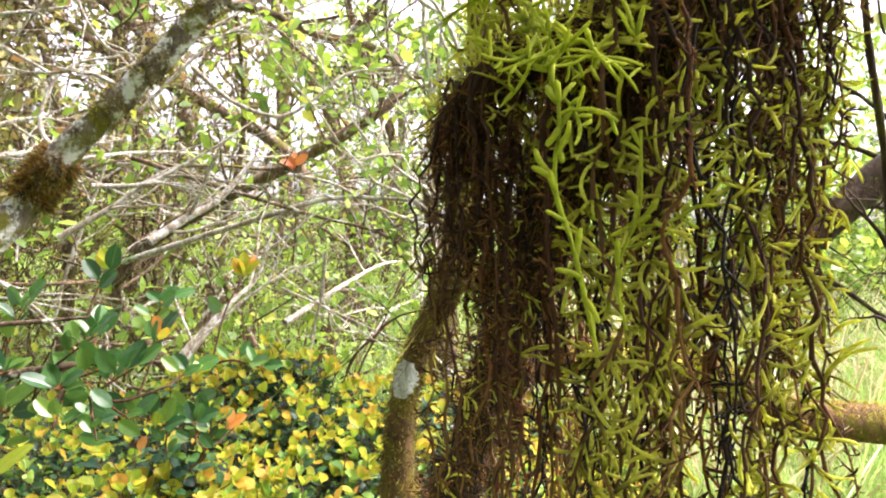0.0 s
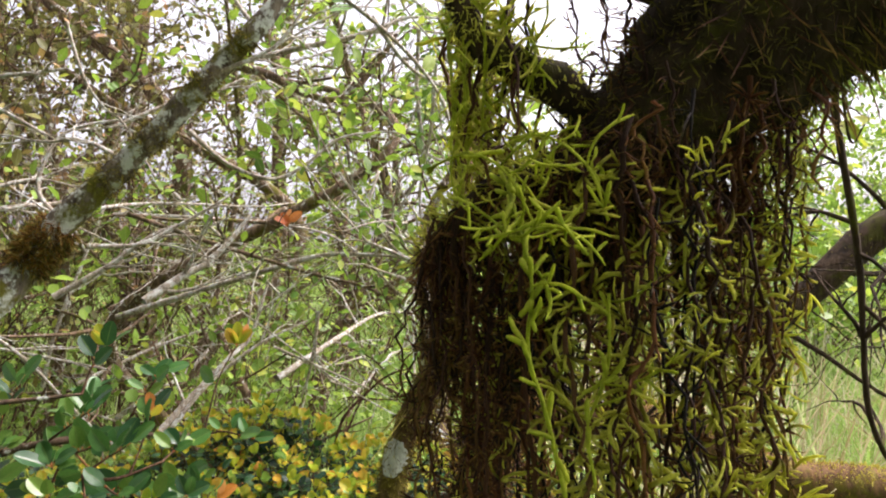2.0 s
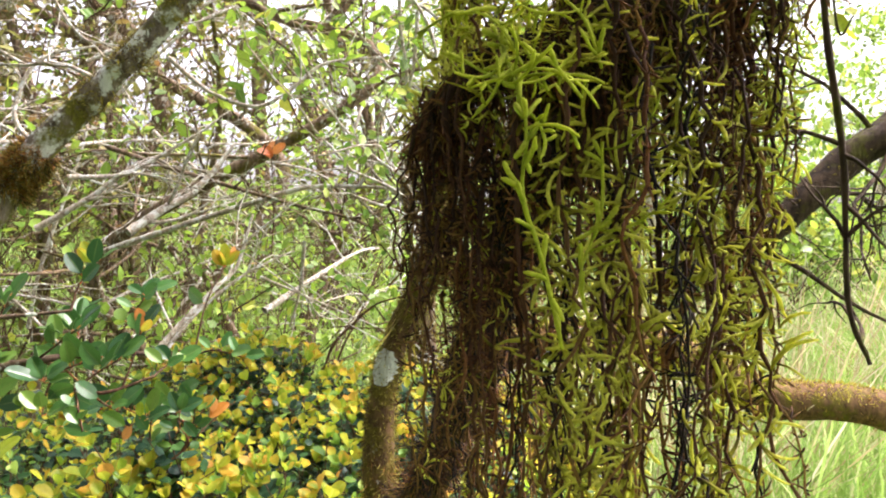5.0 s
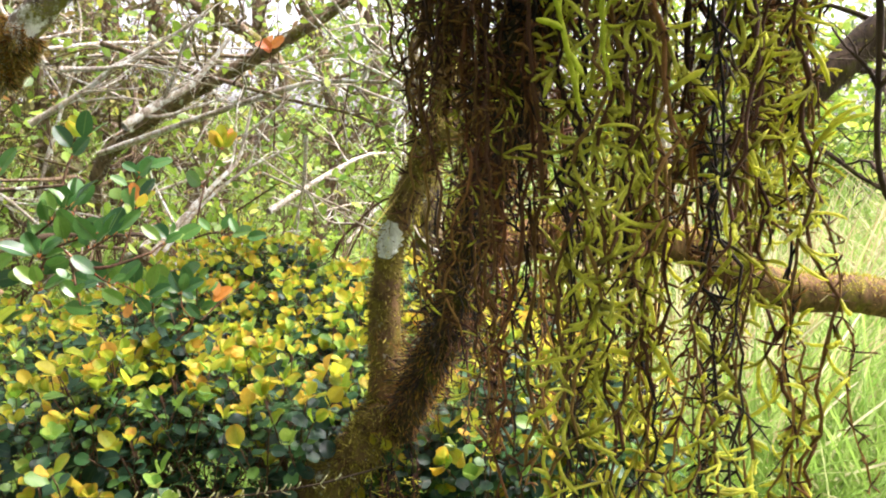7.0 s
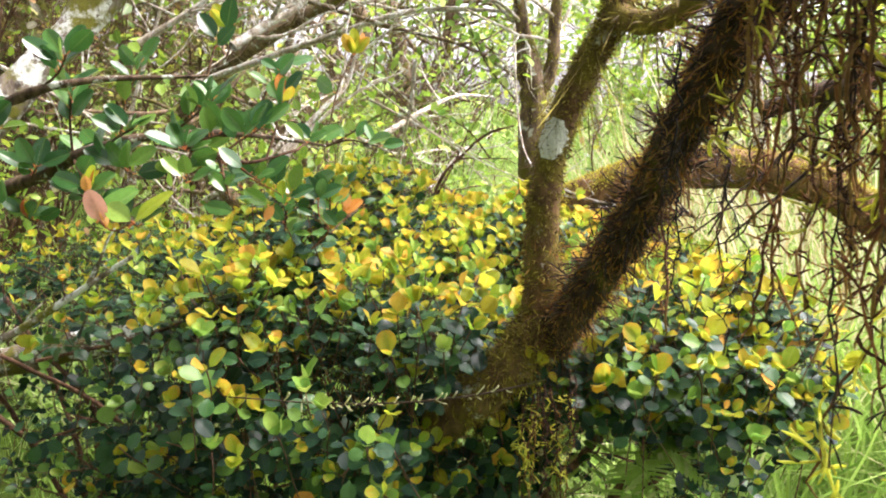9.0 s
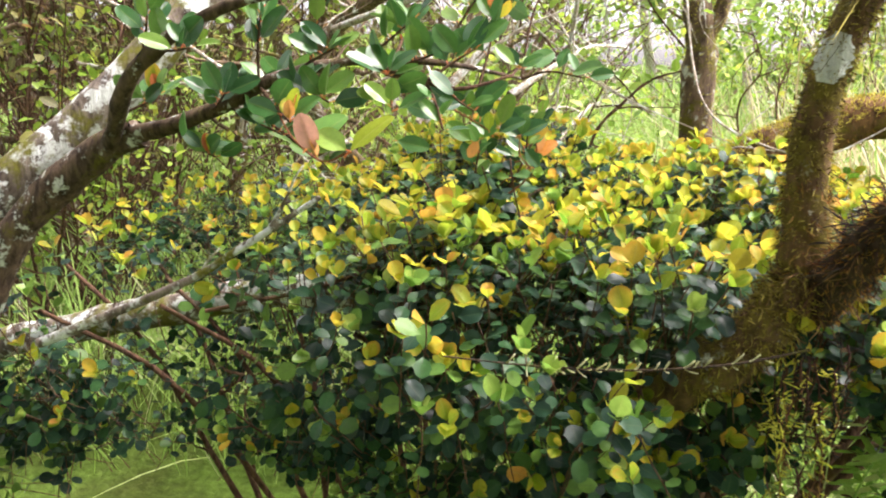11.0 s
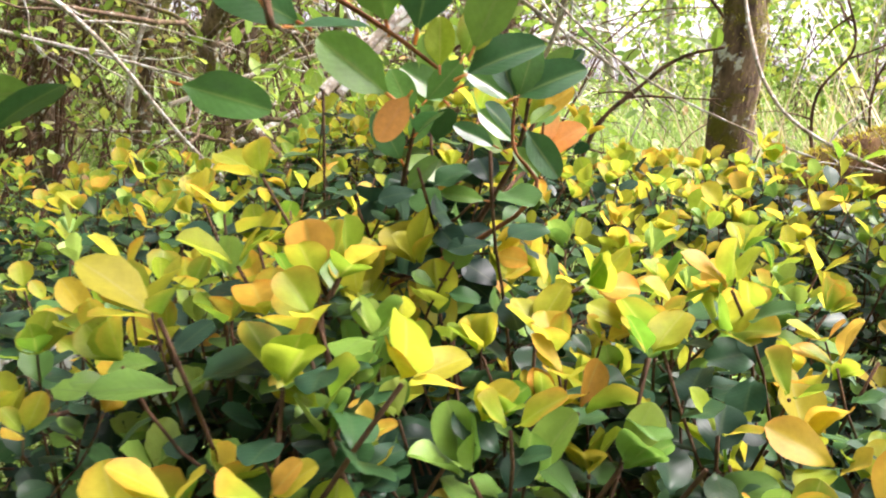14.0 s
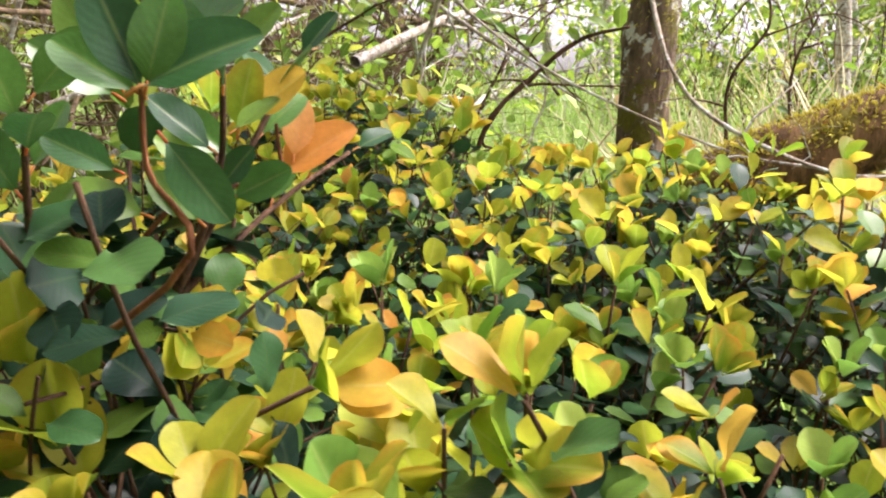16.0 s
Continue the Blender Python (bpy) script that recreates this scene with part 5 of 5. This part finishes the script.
for x, y, h, r, per in [(1.5, 4.6, 4.2, 0.045, 2), (2.4, 6.5, 3.2, 0.06, 3), (3.8, 7.5, 3.6, 0.08, 5), (5.5, 8.5, 4, 0.09, 6), (1.2, 9.0, 4, 0.08, 6), (7, 7, 4, 0.1, 6), (-6, 1, 6, 0.12, 7), (-3, -3, 6, 0.13, 7), (2, -4, 6, 0.13, 7), (5, -1, 5, 0.1, 7)]:
    woodland_tree(x, y, h, r, per, "thin scraggy pale tree with bare twigs at the meadow edge", low=0.5, mat=M_DEAD)


for x, y, h, r in [(-3.5, 9.0, 7, 0.14), (-5.5, 9.5, 7, 0.15), (-2.0, 9.5, 6, 0.13), (-7, 8, 8, 0.16), (-6.5, 5, 7, 0.15), (-4.6, 7.6, 7, 0.14), (-0.6, 10.5, 4.5, 0.1)]:
    woodland_tree(x, y, h, r, 6, "tall leafy tree deep in the woods", 0.12, 0.15, 24, 2.4, M_FARBARK, 2.0)
for x, y, h, r in [(2.2, 11.5, 3.6, 0.09), (3.6, 10.5, 3.4, 0.09), (5.0, 11, 3.8, 0.1), (6.5, 10, 3.8, 0.1), (8, 11.5, 4, 0.12), (9.5, 9, 4, 0.12), (0.9, 12.5, 4, 0.1)]:
    woodland_tree(x, y, h, r, 6, "pale scrubby tree on the far side of the meadow", 0.12, 0.1, 20, 2.2, M_DEAD, 1.7)


def bush(x, y, height, spread, per, label, size=0.8, leaf=M_FAR_LEAF):
    t = thing("bush", (x, y, float(rise(x, y))), label, "bush", "bushes under the trees")
    ends = []
    for _ in range(12):
        s = Soup()
        branching(s, (x + rng.normal(0, 0.05), y + rng.normal(0, 0.05), float(rise(x, y)) - 0.02), unit(np.array([rng.normal(0, spread), rng.normal(0, spread), 1.0])), height * rng.uniform(0.7, 1.1), 0.01, 2, 0, 0.12, (3, 6), 0.7, 0.2, ends, 5)
        part("stem", s.mesh("stem", [M_TWIG]), t)
    s = Soup()
    leaves_on(s, ends, per, size, 0, FAR_PIECE, 0.06)
    tagged(part("leaves", s.mesh("leaves", [leaf]), t), kind="stuff")


for x, y, h in [(-0.6, 2.9, 1.35), (-2.3, 3.1, 1.4), (-3.0, 4.0, 2.0), (-1.3, 4.6, 1.9), (-2.0, 5.8, 2.6), (-4.2, 6.0, 3.0), (-3.4, 7.5, 3.0), (-0.6, 7.5, 2.0)]:
    bush(x, y, h, 0.4, 5, "leafy light green understorey bush")


for x, y, h in [(2.1, 5.6, 1.9), (3.0, 6.4, 2.1), (3.9, 6.9, 2.2), (1.5, 7.4, 2.0), (2.6, 7.9, 2.3), (4.8, 7.6, 2.3)]:
    bush(x, y, h, 0.5, 7, "grey-green scrubby bush across the meadow", 1.3)


# dark-leaved bushes added so the woods' deep shade comes partly from colour
for x, y, h in [(-2.5, 3.9, 2.7), (-3.1, 4.7, 3.2), (-2.3, 5.1, 3.2), (-2.9, 3.3, 2.5), (-3.6, 3.8, 3.0)]:
    bush(x, y, h, 0.4, 9, "dark olive shrub added to deepen the shade of the woods", 0.9, M_WOODLEAF)


# ---------- the far hills ----------
def far_ridge():
    a = np.linspace(0, 2 * np.pi, 160)
    h = 7 + 3 * np.sin(a * 3 + 1) + 1.5 * np.sin(a * 11) + rng.uniform(-0.6, 0.6, 160)
    rows = [np.stack([np.cos(a) * d, np.sin(a) * d, h * f], -1) for d, f in ((90, -0.05), (95, 0.6), (102, 1.0), (120, 0.9))]
    v = np.array(rows).reshape(-1, 3)
    i = np.arange(3)[:, None] * 160 + np.arange(159)[None]
    q = np.stack([i, i + 1, i + 161, i + 160], -1).reshape(-1, 4)
    s = Soup()
    s.add((v, q, v[:, :2]))
    tagged(new("backdrop", s.mesh("backdrop", [M_GROUND])), "far wooded ridge in haze", "hill", kind="structure")


far_ridge()


# ---------- unseen trees added over the path to block skylight ---
def unseen_shade_tree(x, y, z, spread, count):
    g = float(rise(x, y))
    t = thing("unseen_shade_tree", (x, y, g), "unseen leafy tree added to shade the path and shrub", "tree", "trees over the path")
    line = spline([(x, y, g - 0.05), (x + 0.1, y, g + 1.2), (x - 0.05, y + 0.1, g + 2.2), (x, y, z)], 20)
    s = Soup()
    s.add(tube(line, taper(0.14, 0.06, 20), 10, 0.08))
    part("trunk", s.mesh("trunk", [M_DARK]), t)
    ends = []
    for _ in range(14):
        s = Soup()
        branching(s, line[rng.integers(15, 20)], unit(np.array([rng.normal(0, 1), rng.normal(0, 1), rng.uniform(0.4, 1.0)])), spread * rng.uniform(0.6, 1.0), 0.03, 2, 0, 0.14, (3, 6), 0.8, 0.1, ends, 5)
        part("limb", s.mesh("limb", [M_DARK]), t)
    s = Soup()
    p = random_dirs(count) * rng.uniform(0.3, 1.0, (count, 1)) ** 0.5 * np.array([spread, spread, 0.7]) + np.array([x, y, z + 0.3])
    # crown kept out of view; it only darkens the shrub front below
    p = p[(p[:, 2] > 2.45) & (p[:, 1] < 1.25)]
    n = len(p)
    s.add(many(leaf_piece(0.1, 0.06, 0.5, 2, 4, 0.2, 0.2), frames(p, random_dirs(n), unit(random_dirs(n) * 0.6 + np.array([0, 0, 1.0])), rng.uniform(0.7, 1.3, n))))
    tagged(part("crown", s.mesh("crown", [M_WOODLEAF]), t), kind="stuff")


unseen_shade_tree(-1.3, -0.6, 3.0, 1.8, 8500)
unseen_shade_tree(0.5, -1.3, 3.0, 1.8, 5500)
unseen_shade_tree(-2.1, 0.35, 2.95, 1.8, 8500)


# ---------- small growth ----------
def side_limb_right():
    t = thing("leaning_tree", (2.3, 1.75, 0.0), "dark lichened limb leaning over the meadow", "tree")
    line = spline([(2.3, 1.75, -0.02), (2.25, 1.7, 1.0), (2.0, 1.65, 1.8), (1.5, 1.6, 2.0), (1.1, 1.6, 1.76), (0.95, 1.6, 1.67), (0.79, 1.6, 1.53), (0.6, 1.62, 1.42), (0.42, 1.66, 1.36)], 40)
    s = Soup()
    s.add(tube(line, taper(0.07, 0.018, 40), 12, 0.1))
    fuzz(s, line[18:], 0.03, 900, 0.012, 1, 0.2)
    part("trunk", s.mesh("trunk", [M_DARK, M_MOSS]), t)
    for i in (19, 21, 22, 24, 25, 27, 28, 30, 31, 33, 35, 37):
        s = Soup()
        branching(s, line[i], unit(np.array([rng.normal(0, 0.8), rng.normal(0, 0.3), rng.normal(0, 0.7)])), rng.uniform(0.25, 0.5), 0.007, 2, 0, 0.2, (3, 6), 0.9, 0.0, None, 5)
        part("twig", s.mesh("twig", [M_DARK]), t)


side_limb_right()


def leafy_twig(name, ctrl, radius, spots, mat, label, size=1.0, leaf_mat=None, kids=0):
    """A thin twig with a few leaves at the given places along it."""
    t = thing(name, tuple(ctrl[0]), label, "twig")
    line = spline(ctrl, 8 * len(ctrl))
    n = len(line)
    s = Soup()
    s.add(tube(line, taper(radius, radius * 0.5, n), 6, 0.12))
    part("stalk", s.mesh("stalk", [mat]), t)
    for _ in range(kids):
        s = Soup()
        i = rng.integers(n // 4, n - 1)
        branching(s, line[i], unit(random_dirs(1)[0] + np.array([0, 0, 0.2])), rng.uniform(0.06, 0.16), radius * 0.6, 1, 0, 0.2, (2, 4), 0.9, 0.0, None, 5)
        part("side_twig", s.mesh("side_twig", [mat]), t)
    for f in spots:
        at = line[int(f * (n - 1))]
        y = unit(np.array([rng.normal(0, 0.7), rng.normal(0, 0.3), rng.uniform(-0.1, 0.9)]))
        q = Soup()
        q.add(placed(BIG_LEAVES[rng.integers(0, 4)], frames(at[None], y[None], unit(np.array([[0, -0.9, 0.5]]) + rng.normal(0, 0.3, (1, 3))), [size * rng.uniform(0.6, 1.0)])[0]))
        part("leaf", q.mesh("leaf", [leaf_mat or M_MIDLEAF]), t)


leafy_twig("hanging_twig", [(0.52, 0.85, 2.1), (0.51, 0.88, 1.95), (0.505, 0.9, 1.8), (0.53, 0.9, 1.6), (0.537, 0.9, 1.42), (0.565, 0.9, 1.34)], 0.006, (0.36, 0.38, 0.4), M_DARK, "black hanging twig with a few yellow leaves", 0.9, M_YOUNG, 6)
leafy_twig("leafy_twig", [(0.428, 0.75, 1.81), (0.439, 0.75, 1.718), (0.455, 0.75, 1.734)], 0.0018, (0.7, 0.8, 1.0), M_DARK, "thin black twig with large yellow leaves", 0.8, M_YOUNG, 1)
leafy_twig("orange_leaf_twig", [(-0.46, 2.3, 1.45), (-0.45, 2.3, 1.6), (-0.455, 2.29, 1.77)], 0.003, (0.95, 0.97, 0.99, 1.0), M_TWIG, "thin twig tipped with orange new leaves", 1.2, M_RED)
leafy_twig("leafy_twig", [(-0.315, 2.0, 1.794), (-0.369, 2.033, 1.907), (-0.407, 2.067, 2.008), (-0.431, 2.1, 2.096)], 0.003, np.linspace(0.25, 1.0, 14), M_TWIG, "thin twig with fresh green leaves in the thicket", 0.72, M_MIDLEAF, 4)
leafy_twig("leafy_twig", [(-0.255, 2.0, 1.825), (-0.301, 2.05, 1.895), (-0.333, 2.1, 1.968)], 0.003, np.linspace(0.25, 1.0, 10), M_TWIG, "thin twig with fresh green leaves in the thicket", 0.72, M_MIDLEAF, 4)
leafy_twig("leafy_twig", [(0.005, 2.1, 1.762), (-0.037, 2.133, 1.88), (-0.055, 2.167, 1.985), (-0.031, 2.2, 2.059)], 0.003, np.linspace(0.25, 1.0, 16), M_TWIG, "thin twig with fresh green leaves in the thicket", 0.72, M_MIDLEAF, 4)
leafy_twig("leafy_twig", [(-0.184, 2.2, 2.227), (-0.15, 2.2, 2.143), (-0.082, 2.2, 2.11)], 0.003, np.linspace(0.25, 1.0, 10), M_TWIG, "thin twig with fresh green leaves in the thicket", 0.72, M_MIDLEAF, 4)
leafy_twig("leafy_twig", [(-0.255, 2.3, 1.519), (-0.222, 2.3, 1.694), (-0.24, 2.3, 1.799)], 0.003, np.linspace(0.25, 1.0, 14), M_TWIG, "thin twig with fresh green leaves in the thicket", 0.72, M_MIDLEAF, 4)
leafy_twig("leafy_twig", [(-0.357, 2.3, 1.379), (-0.438, 2.35, 1.481), (-0.485, 2.4, 1.571)], 0.003, np.linspace(0.25, 1.0, 12), M_TWIG, "thin twig with fresh green leaves in the thicket", 0.72, M_MIDLEAF, 4)
leafy_twig("leafy_twig", [(-0.042, 2.2, 1.388), (-0.126, 2.2, 1.487), (-0.177, 2.2, 1.587)], 0.003, np.linspace(0.25, 1.0, 14), M_TWIG, "thin twig with fresh green leaves in the thicket", 0.72, M_MIDLEAF, 4)
leafy_twig("leafy_twig", [(-0.117, 2.4, 1.229), (-0.191, 2.4, 1.319), (-0.3, 2.4, 1.373)], 0.003, np.linspace(0.25, 1.0, 14), M_TWIG, "thin twig with fresh green leaves in the thicket", 0.72, M_MIDLEAF, 4)
leafy_twig("leafy_twig", [(-0.556, 2.2, 1.284), (-0.474, 2.2, 1.334), (-0.425, 2.2, 1.368)], 0.003, np.linspace(0.25, 1.0, 9), M_TWIG, "thin twig with fresh green leaves in the thicket", 0.72, M_MIDLEAF, 4)
leafy_twig("leafy_twig", [(-0.755, 1.9, 2.185), (-0.802, 1.95, 2.111), (-0.883, 2.0, 2.079)], 0.003, np.linspace(0.25, 1.0, 12), M_TWIG, "thin twig with fresh green leaves in the thicket", 0.72, M_MIDLEAF, 4)
leafy_twig("leafy_twig", [(-0.046, 2.3, 1.626), (-0.117, 2.3, 1.712), (-0.136, 2.3, 1.835)], 0.003, np.linspace(0.25, 1.0, 14), M_TWIG, "thin twig with fresh green leaves in the thicket", 0.72, M_MIDLEAF, 4)
leafy_twig("leafy_twig", [(-0.36, 1.6, 2.25), (-0.187, 1.6, 2.183), (0.015, 1.6, 1.97), (0.05, 1.6, 1.7)], 0.006, (0.3, 0.34, 0.38, 0.6), M_DEAD, "pale twig with green leaves high over the shrub", 1.4, M_MIDLEAF, 3)
leafy_twig("leafy_twig", [(-0.3, 2.12, 0.9), (-0.267, 2.1, 1.158), (-0.189, 2.1, 1.259), (-0.127, 2.1, 1.31), (-0.06, 2.1, 1.33)], 0.005, (0.75, 0.85, 0.9, 0.95), M_TWIG, "thin slanting twig with small bright leaves", 0.8, M_FAR_LEAF, 4)
leafy_twig("leafy_twig", [(0.05, 1.98, 0.7), (0.06, 1.98, 1.1), (0.05, 1.98, 1.25), (0.09, 1.97, 1.33), (0.06, 1.97, 1.42)], 0.003, (0.5, 0.6, 0.66, 0.72, 0.8, 0.88, 0.94, 1.0), M_TWIG, "upright seedling with small round bright leaves", 0.45, M_FAR_LEAF, 5)
leafy_twig("leafy_twig", [(0.16, 2.0, 0.7), (0.15, 1.99, 1.1), (0.13, 1.98, 1.26), (0.15, 1.97, 1.34)], 0.003, (0.55, 0.65, 0.72, 0.8, 0.9, 1.0), M_TWIG, "upright seedling with small round bright leaves", 0.45, M_FAR_LEAF, 4)
leafy_twig("vine", [(-0.06, 2.17, 1.6), (-0.054, 2.0, 1.355), (-0.023, 1.9, 1.234), (0.075, 1.85, 1.172), (0.185, 1.85, 1.15), (0.276, 1.85, 1.185), (0.45, 1.84, 1.3)], 0.0035, (), M_DEAD, "pale bare vine looping before the log", 1.0, None, 3)
leafy_twig("vine", [(-0.5, 1.9, 1.5), (-0.25, 2.0, 1.3), (-0.05, 1.95, 1.2), (0.1, 1.9, 1.15), (0.2, 1.86, 1.12)], 0.0025, (), M_DEAD, "thin pale bare vine", 1.0, None, 2)


def comb_twig():
    t = thing("rootlet_twig", (-0.12, 1.0, 1.0), "thin dark twig fringed with pale rootlets", "twig")
    line = spline([(-0.06, 1.03, 1.0), (-0.15, 0.985, 0.995), (-0.25, 0.965, 0.99), (-0.35, 0.955, 0.992), (-0.46, 0.95, 1.0)], 40)
    s = Soup()
    s.add(tube(line, taper(0.0018, 0.0009, 40), 6, 0.1))
    part("stalk", s.mesh("stalk", [M_DARK]), t)
    s = Soup()
    for i in range(5, 34):
        for side in (-1, 1):
            if rng.random() < 0.45:
                continue
            y = unit(np.array([0.7 + rng.normal(0, 0.2), -0.5, side * 0.6 + rng.normal(0, 0.2)]))
            f = np.linspace(0, 1, 4)[:, None]
            s.add(tube(line[i] + y * f * rng.uniform(0.006, 0.017) + np.array([0, 0, 0.004]) * f ** 2, 0.0009, 4, 0.1))
    tagged(part("fringe", s.mesh("fringe", [M_PALE]), t, "pale cream-green rootlets"), kind="stuff")


comb_twig()


def fern(x, y, z, spread, fronds, label):
    t = thing("fern", (x, y, float(rise(x, y))), label, "fern")
    pinna = leaf_piece(1.0, 0.28, 0.35, 2, 3, 0.1, 0.1)
    for k in range(fronds):
        a = k * 2.4 + rng.uniform(0, 0.5)
        line = spline([(x, y, float(rise(x, y))), (x + 0.02 * math.cos(a), y + 0.02 * math.sin(a), z * 0.6), (x + spread * 0.5 * math.cos(a), y + spread * 0.5 * math.sin(a), z), (x + spread * math.cos(a), y + spread * math.sin(a), z - 0.04)], 40)
        s = Soup()
        s.add(tube(line, taper(0.002, 0.0007, 40), 4))
        d = unit(np.gradient(line, axis=0))
        side = unit(np.cross(d, (0, 0, 1)))
        for sign in (-1, 1):
            n = 22
            ii = np.linspace(17, 39, n).astype(int)
            ln = 0.055 * np.sin(np.linspace(0.5, 3.0, n))
            s.add(many(pinna, frames(line[ii], unit(side[ii] * sign + d[ii] * 0.35), np.tile([0, 0, 1.0], (n, 1)), ln)))
        part("frond", s.mesh("frond", [M_GRASS]), t)


fern(0.05, 1.28, 0.8, 0.2, 7, "bright green fern under the shrub")
fern(-0.28, 1.02, 0.72, 0.18, 6, "bright green fern in the shade of the shrub")


# unseen bushes added behind the camera to cut low light from the sky
for x, y, h in [(-2.7, -3.0, 2.4), (-1.0, -4.0, 2.5), (0.9, -4.3, 2.5)]:
    bush(x, y, h, 0.45, 12, "leafy light green understorey bush", 2.6)
